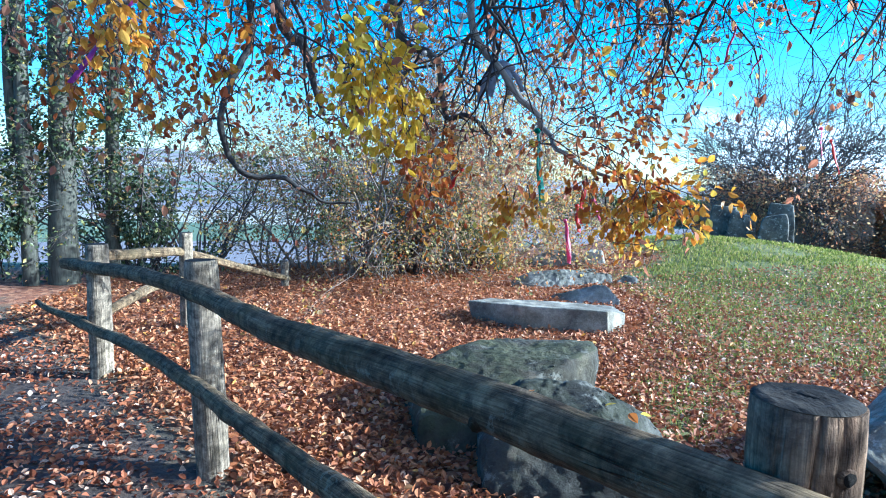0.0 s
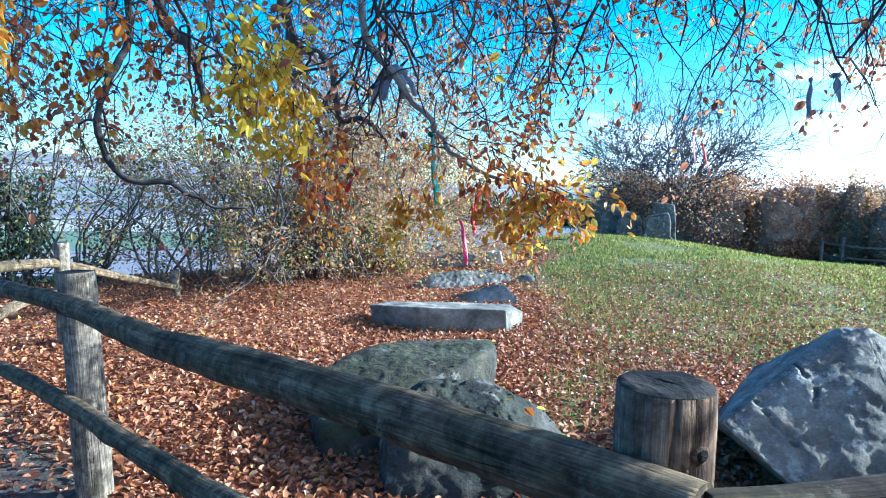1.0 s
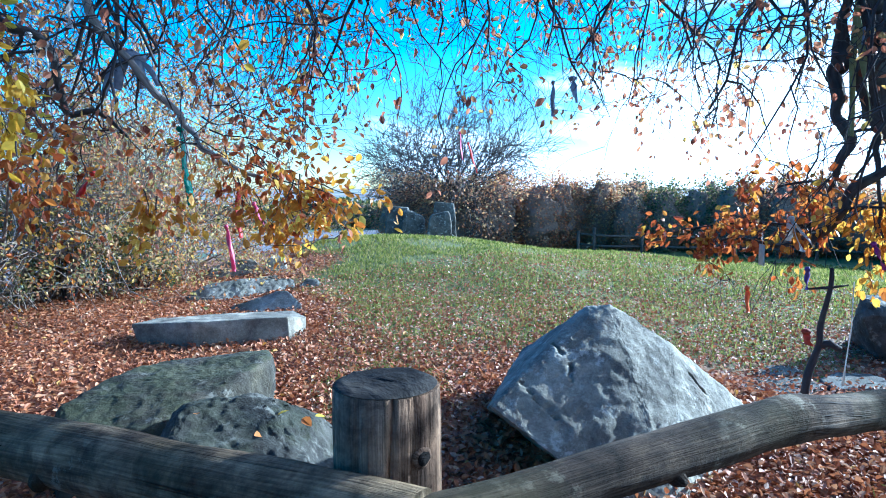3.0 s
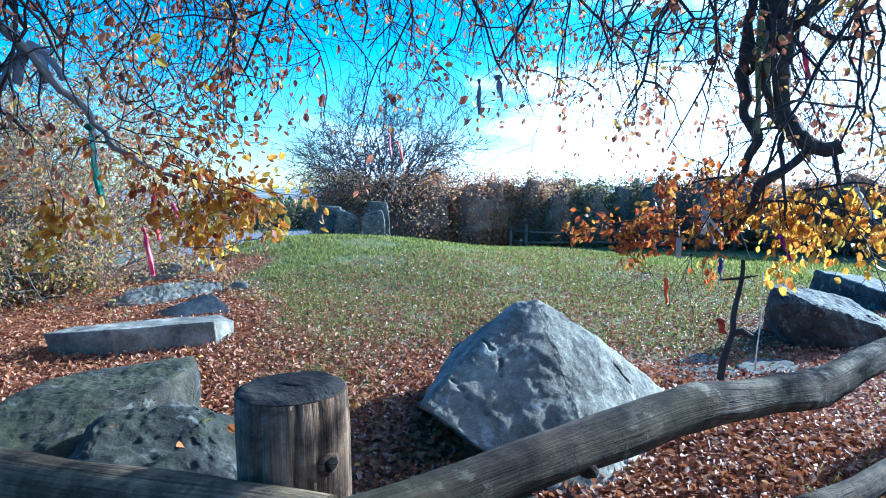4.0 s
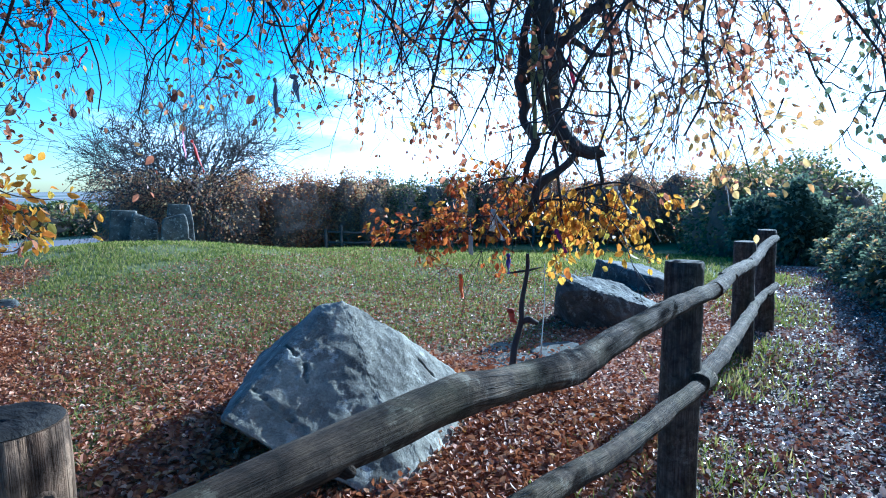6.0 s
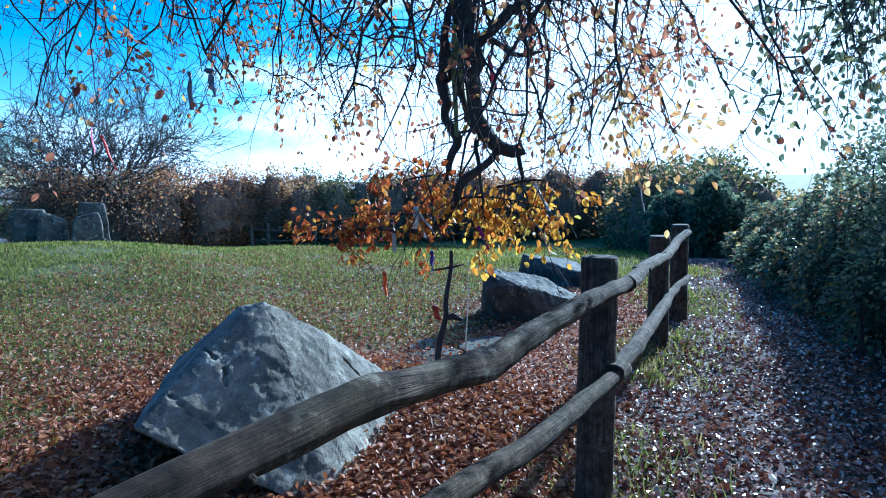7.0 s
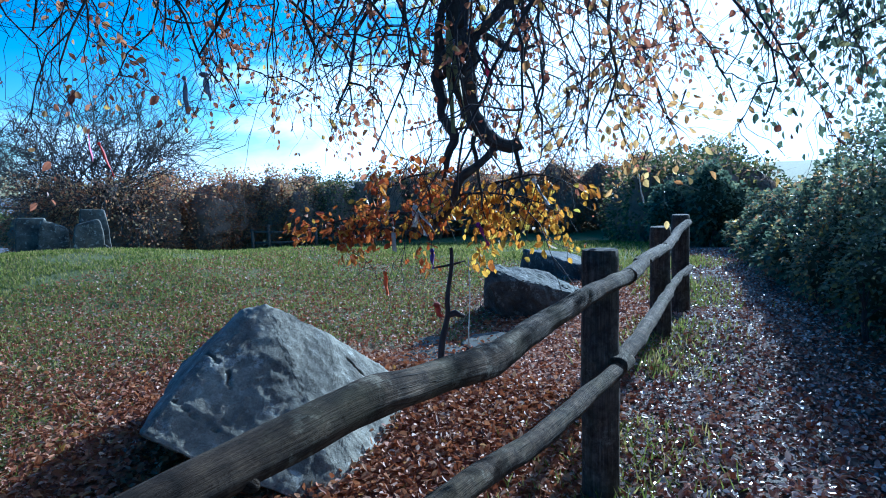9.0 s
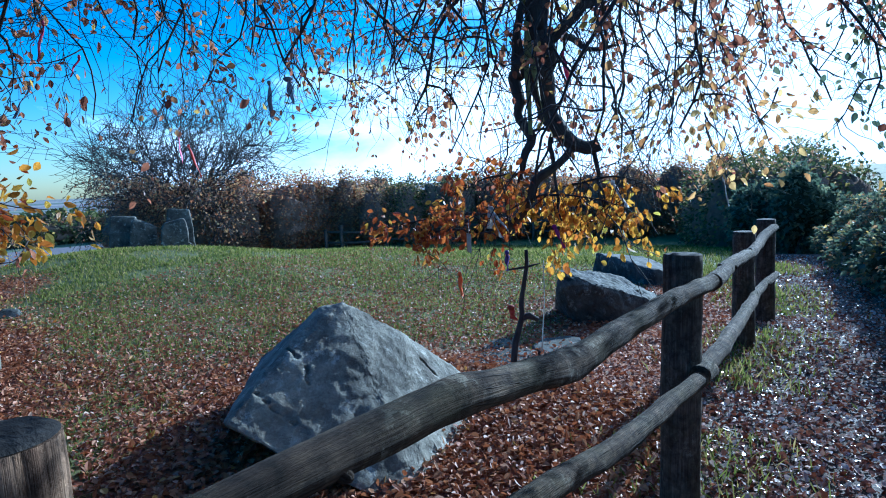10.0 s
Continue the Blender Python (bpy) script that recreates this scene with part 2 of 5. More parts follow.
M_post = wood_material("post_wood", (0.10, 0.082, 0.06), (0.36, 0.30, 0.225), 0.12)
# darker copy of post_wood, with the shade put into the colour
M_painted_shade_post = wood_material("painted_shade_post_wood", (0.03, 0.024, 0.019), (0.13, 0.105, 0.082), 0.2)
M_end = wood_material("cut_wood", (0.018, 0.016, 0.014), (0.07, 0.062, 0.052), 0.0, 0.6)
M_bark = bark_material("beech_bark", (0.02, 0.018, 0.017), (0.08, 0.075, 0.07))
M_lichen_bark = bark_material("lichen_bark", (0.10, 0.095, 0.085), (0.42, 0.40, 0.36))
M_twig = bark_material("twig_bark", (0.022, 0.018, 0.017), (0.065, 0.054, 0.05))
M_scrub = bark_material("scrub_bark", (0.075, 0.06, 0.047), (0.26, 0.21, 0.17))
M_ivy_bark = bark_material("old_bark", (0.018, 0.016, 0.012), (0.085, 0.085, 0.062))
M_litter = leaf_material("fallen_leaves", [(0.0, (0.15, 0.05, 0.022)), (0.3, (0.29, 0.105, 0.042)), (0.6, (0.40, 0.165, 0.066)), (0.88, (0.47, 0.25, 0.125)), (0.97, (0.53, 0.35, 0.23)), (1.0, (0.58, 0.32, 0.05))], 0.25, 0.55, 0.3)
M_buff = leaf_material("buff_leaves", [(0.0, (0.15, 0.048, 0.024)), (0.45, (0.31, 0.105, 0.045)), (0.75, (0.42, 0.18, 0.085)), (0.9, (0.52, 0.33, 0.21)), (1.0, (0.64, 0.52, 0.42))], 0.25, 0.55, 0.3)
# palest stops put the sky's glints on wet leaves into the colour
M_wet = leaf_material("wet_leaves", [(0.0, (0.11, 0.034, 0.018)), (0.3, (0.27, 0.09, 0.045)), (0.55, (0.38, 0.17, 0.095)), (0.75, (0.48, 0.31, 0.23)), (0.9, (0.62, 0.52, 0.47)), (1.0, (0.68, 0.6, 0.56))], 0.12, "wet", 0.4)
M_rust = leaf_material("rust_leaves", [(0.0, (0.20, 0.07, 0.045)), (0.4, (0.34, 0.14, 0.08)), (0.75, (0.46, 0.22, 0.12)), (0.92, (0.55, 0.33, 0.11)), (1.0, (0.6, 0.44, 0.1))], 0.65)
M_gold = leaf_material("gold_leaves", [(0.0, (0.48, 0.17, 0.025)), (0.35, (0.62, 0.29, 0.03)), (0.8, (0.72, 0.42, 0.045)), (1.0, (0.6, 0.54, 0.09))], 0.6)
M_orange = leaf_material("orange_leaves", [(0.0, (0.28, 0.06, 0.02)), (0.45, (0.44, 0.12, 0.025)), (0.8, (0.55, 0.22, 0.04)), (1.0, (0.64, 0.4, 0.06))], 0.5)
M_scrub_leaf = leaf_material("scrub_leaves", [(0.0, (0.22, 0.10, 0.055)), (0.25, (0.40, 0.21, 0.10)), (0.5, (0.40, 0.31, 0.15)), (0.7, (0.18, 0.19, 0.07)), (0.9, (0.58, 0.40, 0.10)), (1.0, (0.60, 0.50, 0.28))], 0.6)
# lighter and bluer than tree_ivy_leaves: veiling glare put into the leaf colour
M_ivy = leaf_material("ivy_leaves", [(0.0, (0.06, 0.09, 0.06)), (0.5, (0.12, 0.16, 0.10)), (0.85, (0.185, 0.225, 0.145)), (1.0, (0.30, 0.28, 0.12))], 0.55, 0.4, 0.5)
M_ivy_tree = leaf_material("tree_ivy_leaves", [(0.0, (0.03, 0.048, 0.026)), (0.5, (0.06, 0.088, 0.045)), (0.85, (0.10, 0.13, 0.06)), (1.0, (0.24, 0.22, 0.08))], 0.4, 0.5, 0.35)
M_hedge = leaf_material("hedge_leaves", [(0.0, (0.21, 0.145, 0.105)), (0.3, (0.38, 0.235, 0.14)), (0.55, (0.33, 0.29, 0.15)), (0.8, (0.50, 0.285, 0.14)), (1.0, (0.56, 0.42, 0.2))], 0.6)
M_russet = leaf_material("russet_leaves", [(0.0, (0.23, 0.10, 0.06)), (0.4, (0.41, 0.18, 0.09)), (0.75, (0.52, 0.25, 0.115)), (1.0, (0.58, 0.37, 0.15))], 0.6)
M_yellow = leaf_material("yellow_leaves", [(0.0, (0.62, 0.36, 0.02)), (0.5, (0.74, 0.50, 0.035)), (1.0, (0.70, 0.60, 0.07))], 0.6)
M_pale_leaf = leaf_material("pale_leaves", [(0.0, (0.45, 0.22, 0.08)), (0.5, (0.6, 0.38, 0.14)), (1.0, (0.68, 0.52, 0.2))], 0.7)
M_single = leaf_material("single_leaves", [(0.0, (0.42, 0.15, 0.03)), (0.4, (0.58, 0.27, 0.03)), (0.8, (0.68, 0.44, 0.05)), (1.0, (0.6, 0.5, 0.08))], 0.5, single=True)
M_green_scrub = leaf_material("green_scrub_leaves", [(0.0, (0.05, 0.07, 0.025)), (0.5, (0.10, 0.13, 0.05)), (0.8, (0.18, 0.19, 0.07)), (1.0, (0.4, 0.3, 0.07))], 0.35)
M_grass = leaf_material("grass_blades", [(0.0, (0.095, 0.125, 0.024)), (0.4, (0.19, 0.225, 0.045)), (0.75, (0.29, 0.285, 0.075)), (1.0, (0.42, 0.34, 0.14))], 0.45, 0.85, 0.08)


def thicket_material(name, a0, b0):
    """A hedge's dense filled-in core: stems and leaf, shade put into the colour."""
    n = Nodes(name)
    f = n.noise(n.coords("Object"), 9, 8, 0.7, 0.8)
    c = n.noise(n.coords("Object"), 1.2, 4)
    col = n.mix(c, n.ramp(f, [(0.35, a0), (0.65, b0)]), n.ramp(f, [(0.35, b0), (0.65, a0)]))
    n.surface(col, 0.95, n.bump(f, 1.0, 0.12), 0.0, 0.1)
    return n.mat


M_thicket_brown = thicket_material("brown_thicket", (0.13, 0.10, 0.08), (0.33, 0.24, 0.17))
# the ivy's inner shade, lightened for glare, is put into this green
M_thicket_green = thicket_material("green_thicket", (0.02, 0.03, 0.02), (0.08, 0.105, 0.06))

# ---- mesh tools ----


def link_mesh(name, verts, faces, mat, uvs=None, smooth=True):
    me = bpy.data.meshes.new(name)
    me.from_pydata(verts, [], faces)
    if uvs is not None:
        layer = me.uv_layers.new(name="UVMap")
        layer.data.foreach_set("uv", np.asarray(uvs, dtype=np.float32).ravel())
    if smooth:
        me.polygons.foreach_set("use_smooth", [True] * len(me.polygons))
    me.materials.append(mat)
    me.update()
    return new(name, me)


def part(name, bm, material, parent, label=""):
    """Links a bmesh as one mesh under a thing or a part."""
    me = bpy.data.meshes.new(name)
    bm.to_mesh(me)
    bm.free()
    me.polygons.foreach_set("use_smooth", [True] * len(me.polygons))
    me.materials.append(material)
    ob = new(name, me)
    ob.parent = parent
    return tagged(ob, label)


class Tubes:
    """Collects tapering tubes for one mesh."""

    def __init__(self):
        self.v, self.f, self.uv = [], [], []

    def add(self, pts, radii, sides=6, rough=0.0, cap=True, flute=0.0, checks=()):
        pts = [Vector(p) for p in pts]
        base = len(self.v)
        up = Vector((0.13, 0.2, 0.97))
        along = 0.0
        for i, p in enumerate(pts):
            d = (pts[min(i + 1, len(pts) - 1)] - pts[max(i - 1, 0)]).normalized()
            if abs(d.dot(up)) > 0.95:
                up = Vector((0.97, 0.2, 0.1))
            s = d.cross(up).normalized()
            u = s.cross(d).normalized()
            up = u
            if i:
                along += (p - pts[i - 1]).length
            for k in range(sides):
                t = 2 * math.pi * k / sides
                r = radii[i]
                if rough:
                    r *= 1 + rough * noise.noise(Vector((p.x * 7 + math.cos(t) * 1.1, p.y * 7 + math.sin(t) * 1.1, p.z * 7)))
                if flute:
                    r *= 1 + flute * noise.fractal(Vector((math.cos(t) * 11, math.sin(t) * 11, along * 1.6)), 0.8, 2.2, 4)
                for ang, deep, lo, hi in checks:      # drying cracks along the piece
                    if lo < along < hi:
                        off = abs((t - ang - 0.1 * math.sin(along * 9 + ang) + math.pi) % (2 * math.pi) - math.pi) * r
                        r -= deep * max(0.0, 1 - off / 0.004) * min(1.0, (along - lo) * 8, (hi - along) * 8 + 0.2)
                self.v.append(p + (s * math.cos(t) + u * math.sin(t)) * r)
        per = 2 * math.pi * max(radii)
        lens = [0.0]
        for a0, b0 in zip(pts, pts[1:]):
            lens.append(lens[-1] + (b0 - a0).length)
        for i in range(len(pts) - 1):
            for k in range(sides):
                k2 = (k + 1) % sides
                self.f.append((base + i * sides + k, base + i * sides + k2, base + (i + 1) * sides + k2, base + (i + 1) * sides + k))
                x0, x1 = per * k / sides, per * (k + 1) / sides
                self.uv += [(x0, lens[i]), (x1, lens[i]), (x1, lens[i + 1]), (x0, lens[i + 1])]
        if cap:
            self.f.append(tuple(base + k for k in reversed(range(sides))))
            self.uv += [(0.02 * math.cos(k), 0.02 * math.sin(k)) for k in range(sides)]
            last = base + (len(pts) - 1) * sides
            self.f.append(tuple(last + k for k in range(sides)))
            self.uv += [(0.02 * math.cos(k), 0.02 * math.sin(k)) for k in range(sides)]

    def link(self, name, mat, parent=None, label=""):
        ob = link_mesh(name, self.v, self.f, mat, self.uv)
        ob.parent = parent
        return tagged(ob, label)


def smooth_path(pts, steps=6):
    """A soft line through the points."""
    pts = [Vector(p) for p in pts]
    out = []
    for i in range(len(pts) - 1):
        p0, p1, p2, p3 = pts[max(i - 1, 0)], pts[i], pts[i + 1], pts[min(i + 2, len(pts) - 1)]
        for s in range(steps):
            t = s / steps
            out.append(0.5 * (2 * p1 + (p2 - p0) * t + (2 * p0 - 5 * p1 + 4 * p2 - p3) * t * t + (3 * p1 - p0 - 3 * p2 + p3) * t ** 3))
    out.append(pts[-1])
    return out


def leaf_mesh(name, centres, dirs, ups, lengths, widths, mat, curl=0.25, simple=False, parent=None):
    """Many leaves in one mesh: each a pointed oval folded along its rib, growing from its centre along dirs."""
    c, d, u = (np.asarray(x, dtype=np.float64) for x in (centres, dirs, ups))
    n = len(c)
    ln, wd = np.asarray(lengths)[:, None], np.asarray(widths)[:, None]
    d = d / np.linalg.norm(d, axis=1, keepdims=True)
    s = np.cross(d, u)
    s /= np.linalg.norm(s, axis=1, keepdims=True) + 1e-9
    u = np.cross(s, d)
    fold = u * wd * curl
    bend = u * ln * curl * np.random.uniform(-0.9, 0.9, (n, 1))
    if simple:
        v = np.stack([c, c + d * ln * 0.5 + s * wd * 0.5 + fold, c + d * ln + bend, c + d * ln * 0.5 - s * wd * 0.5 + fold], 1)
        f = [(i * 4, i * 4 + 1, i * 4 + 2, i * 4 + 3) for i in range(n)]
    else:
        def rim(f, w, side):
            return c + d * ln * f + s * wd * w * side + fold * (w / 0.5) + bend * f * f
        v = np.stack([c, rim(0.16, 0.30, 1), rim(0.45, 0.50, 1), rim(0.76, 0.34, 1), c + d * ln + bend, rim(0.76, 0.34, -1), rim(0.45, 0.50, -1), rim(0.16, 0.30, -1)], 1)
        f = []
        for i in range(n):
            b = i * 8
            f += [(b, b + 1, b + 2, b + 3, b + 4), (b, b + 4, b + 5, b + 6, b + 7)]
    me = bpy.data.meshes.new(name)
    me.from_pydata(v.reshape(-1, 3).tolist(), [], f)
    me.materials.append(mat)
    ob = new(name, me)
    ob.parent = parent
    return ob


def rand_dirs(n, flat=1.0):
    v = np.random.normal(size=(n, 3))
    v[:, 2] *= flat
    return v / np.linalg.norm(v, axis=1, keepdims=True)


def empty(name, at, label, category, group="", kind=""):
    ob = new(name)
    ob.location = at
    bpy.context.view_layer.update()
    return tagged(ob, label, category, group, kind)


def under(ob, parent):
    """Hangs a part that was built in world places under its thing."""
    ob.parent = parent
    ob.matrix_parent_inverse = Matrix.Translation(parent.location).inverted()
    return ob

# ---- the lie of the land ----


def bell(x, y, cx, cy, sx, sy):
    return np.exp(-(((x - cx) / sx) ** 2 + ((y - cy) / sy) ** 2))


def soft(x, a, b):
    t = np.clip((x - a) / (b - a), 0, 1)
    return t * t * (3 - 2 * t)


EDGE = [(-40.0, 2.0), (-7.0, 8.2), (-3.0, 8.6), (0.5, 10.3), (2.6, 12.2), (5.5, 16.0), (9.5, 24.5), (15.0, 34.0), (40.0, 62.0), (90.0, 100.0)]


def beyond_edge(x, y):
    """How far a place lies past the terrace's rim (metres, negative on the terrace)."""
    x, y = np.asarray(x, float), np.asarray(y, float)
    best = np.full(x.shape, 1e9)
    sign = np.ones(x.shape)
    for (ax, ay), (bx, by) in zip(EDGE, EDGE[1:]):
        dx, dy = bx - ax, by - ay
        t = np.clip(((x - ax) * dx + (y - ay) * dy) / (dx * dx + dy * dy), 0, 1)
        d = np.hypot(x - ax - t * dx, y - ay - t * dy)
        near = d < best
        side = np.where(dx * (y - ay) - dy * (x - ax) > 0, 1.0, -1.0)
        sign = np.where(near, side, sign)
        best = np.where(near, d, best)
    return best * sign


def height(x, y):
    x, y = np.asarray(x, float), np.asarray(y, float)
    r = np.hypot(x, y)
    z = 0.50 * bell(x, y, 5.1, 12.2, 2.3, 3.9) + 0.30 * bell(x, y, 8.5, 10.0, 3.8, 3.6)
    z = z - 1.35 * soft(r, 9, 28) * soft(x, 1, 8)
    e = beyond_edge(x, y)
    z = z - 9.0 * soft(r, 34, 90) * soft(-e, 0, 12)
    z = z - 4.2 * soft(e, -0.6, 26) - 3.0 * soft(e, 40, 260)
    az = np.degrees(np.arctan2(x, y))
    hills = soft(r, 350, 1300) * (46 * bell(az, 0, -27, 0, 17, 1) + 26 * bell(az, 0, -5, 0, 12, 1) + 5 * bell(az, 0, 22, 0, 20, 1))
    z = z + hills
    z = z + 0.025 * np.sin(x * 1.7 + 0.6 * y) * np.sin(y * 1.3 - 0.4 * x) * (r < 60)
    return z


def h1(x, y):
    return float(height(np.array([x]), np.array([y]))[0])


LEAF_EDGE = [(0.9, -1.0), (1.05, 2.0), (1.55, 4.6), (2.3, 7.0), (2.9, 9.5), (3.4, 12.0), (4.0, 14.0)]


def leaf_line(y):
    ys, xs = [p[1] for p in LEAF_EDGE], [p[0] for p in LEAF_EDGE]
    return np.interp(y, ys, xs)


def fence_y(x):
    return np.interp(x, [-8, -2.45, -1.1, 0.47, 2.95, 6.8, 14], [9.5, 4.5, 3.02, 0.78, 0.95, 1.5, 3.2])


def zones(x, y):
    """Weights of litter, turf and path."""
    e = beyond_edge(x, y)
    wob = 0.25 * np.sin(x * 2.1 + y) + 0.2 * np.sin(y * 2.7 - x * 1.4)
    near = 1 - soft(e, 0.5, 3.5)
    inside = soft(y - fence_y(x), -0.05, 0.25)
    bed = 1 - soft(x - leaf_line(y) + wob, -0.3, 0.6)
    strip = (1 - soft(x, 7.5, 9.5)) * (1 - soft(y - fence_y(x) - 0.5 - 1.1 * soft(x, 0, 3) - 1.5 * soft(x, 0.8, 1.8) * (1 - soft(x, 3.2, 5.0)) + wob, 0.0, 1.3))
    litter = np.maximum(bed, strip) * inside * near
    turf = (1 - np.maximum(bed, strip)) * inside * near
    path = (1 - inside) * near
    return litter, turf, path


N = 300
u = np.linspace(-1, 1, N)
gx = 4.0 + 3.0 * np.sinh(u * 7.4)
gy = 5.0 + 3.0 * np.sinh(u * 7.4)
X, Y = np.meshgrid(gx, gy, indexing="ij")
Z = height(X, Y)
verts = np.stack([X, Y, Z], -1).reshape(-1, 3)
idx = np.arange(N * N).reshape(N, N)
quads = np.stack([idx[:-1, :-1], idx[1:, :-1], idx[1:, 1:], idx[:-1, 1:]], -1).reshape(-1, 4)
ground = link_mesh("ground", verts.tolist(), quads.tolist(), M_ground)
zl, zt, zp = zones(X.ravel(), Y.ravel())
col = ground.data.color_attributes.new("zone", "FLOAT_COLOR", "POINT")
col.data.foreach_set("color", np.stack([zl, zt, zp, np.ones_like(zl)], -1).astype(np.float32).ravel())
tagged(ground, "leaf-strewn turf and soil sloping down to pale fields", "ground", "", "structure")

# ---- fallen leaves and grass ----


def scatter(n, x0, x1, y0, y1, weight):
    x, y = np.random.uniform(x0, x1, n), np.random.uniform(y0, y1, n)
    keep = np.random.uniform(0, 1, n) < weight(x, y)
    return x[keep], y[keep]


def strew(name, x, y, mat, size, lift, label):
    n = len(x)
    c = np.stack([x, y, height(x, y) + np.random.uniform(0.004, lift, n)], 1)
    d = rand_dirs(n, 0.45)
    up = np.tile((0.0, 0.0, 1.0), (n, 1)) + np.random.normal(0, 0.45, (n, 3))
    ln = np.random.uniform(0.7, 1.3, n) * size
    ob = leaf_mesh(name, c, d, up, ln, ln * np.random.uniform(0.5, 0.78, n), mat, 0.25)
    return tagged(ob, label, "leaves", "", "stuff")


def far_thin(x, y, a=2.0, b=9.0):
    return 1 - 0.6 * soft(np.hypot(x, y), a, b)


xs, ys = scatter(185000, -4.5, 4.2, 0.7, 11.5, lambda x, y: zones(x, y)[0] * far_thin(x, y))
strew("leaf_litter", xs, ys, M_litter, 0.043, 0.05, "deep copper-brown fallen beech leaves over the ground")
xs, ys = scatter(90000, 0.9, 9.5, 0.9, 9.0, lambda x, y: zones(x, y)[1] * (1.0 * bell(x, y, 2.4, 3.4, 4.8, 4.6) + 0.1) + 0.9 * zones(x, y)[0] * (x > 1.2))
strew("turf_leaves", xs, ys, M_buff, 0.034, 0.04, "scattered brown and buff leaves on the turf")
xs, ys = scatter(165000, 0.0, 12.5, -3.6, 3.6, lambda x, y: zones(x, y)[2] * soft(y, -3.6, -1.6) * far_thin(x, y, 3, 9))
strew("path_leaves", xs, ys, M_wet, 0.036, 0.035, "wet trodden leaves on the muddy path")
xs, ys = scatter(60000, -5.0, 0.0, -3.0, 6.5, lambda x, y: zones(x, y)[2] * far_thin(x, y, 3, 9) * (0.35 + 0.6 * (np.sin(x * 3.3 + y * 1.7) * np.sin(y * 2.9 - x) > -0.1)))
strew("trodden_leaves", xs, ys, M_buff, 0.038, 0.02, "dull trodden leaves on the path by the fence corner")


def blades(name, n, x0, x1, y0, y1, weight, tall, label):
    x, y = scatter(n, x0, x1, y0, y1, weight)
    n = len(x)
    c = np.stack([x, y, height(x, y) - 0.004], 1)
    d = np.stack([np.random.normal(0, 0.45, n), np.random.normal(0, 0.45, n), np.ones(n)], 1)
    ln = tall * np.random.uniform(0.5, 1.4, n)
    dist = np.hypot(x, y)
    wd = (0.004 + 0.0012 * dist) * np.random.uniform(0.7, 1.3, n)
    ob = leaf_mesh(name, c, d, rand_dirs(n), ln, wd, M_grass, 0.35, True)
    return tagged(ob, label, "grass", "", "stuff")


blades("grass", 105000, 0.8, 11.0, 1.5, 13.5, lambda x, y: zones(x, y)[1] * (0.35 + 0.65 * (np.sin(x * 3.1 + y) * np.sin(y * 2.3) > -0.3)), 0.055, "short green turf with worn patches")
blades("verge_grass", 30000, 1.0, 11.0, 0.4, 3.6, lambda x, y: 0.9 * bell(y - fence_y(x), 0, -0.02, 0, 0.36, 1) * (np.sin(x * 2.6) > -0.6), 0.09, "rough green grass along the fence foot")

blades("meadow_grass", 42000, 9.0, 22.0, 2.5, 18.0, lambda x, y: zones(x, y)[1] * (0.4 + 0.6 * (np.sin(x * 1.7 + y) * np.sin(y * 1.3) > -0.2)), 0.085, "longer green grass towards the far hedge")

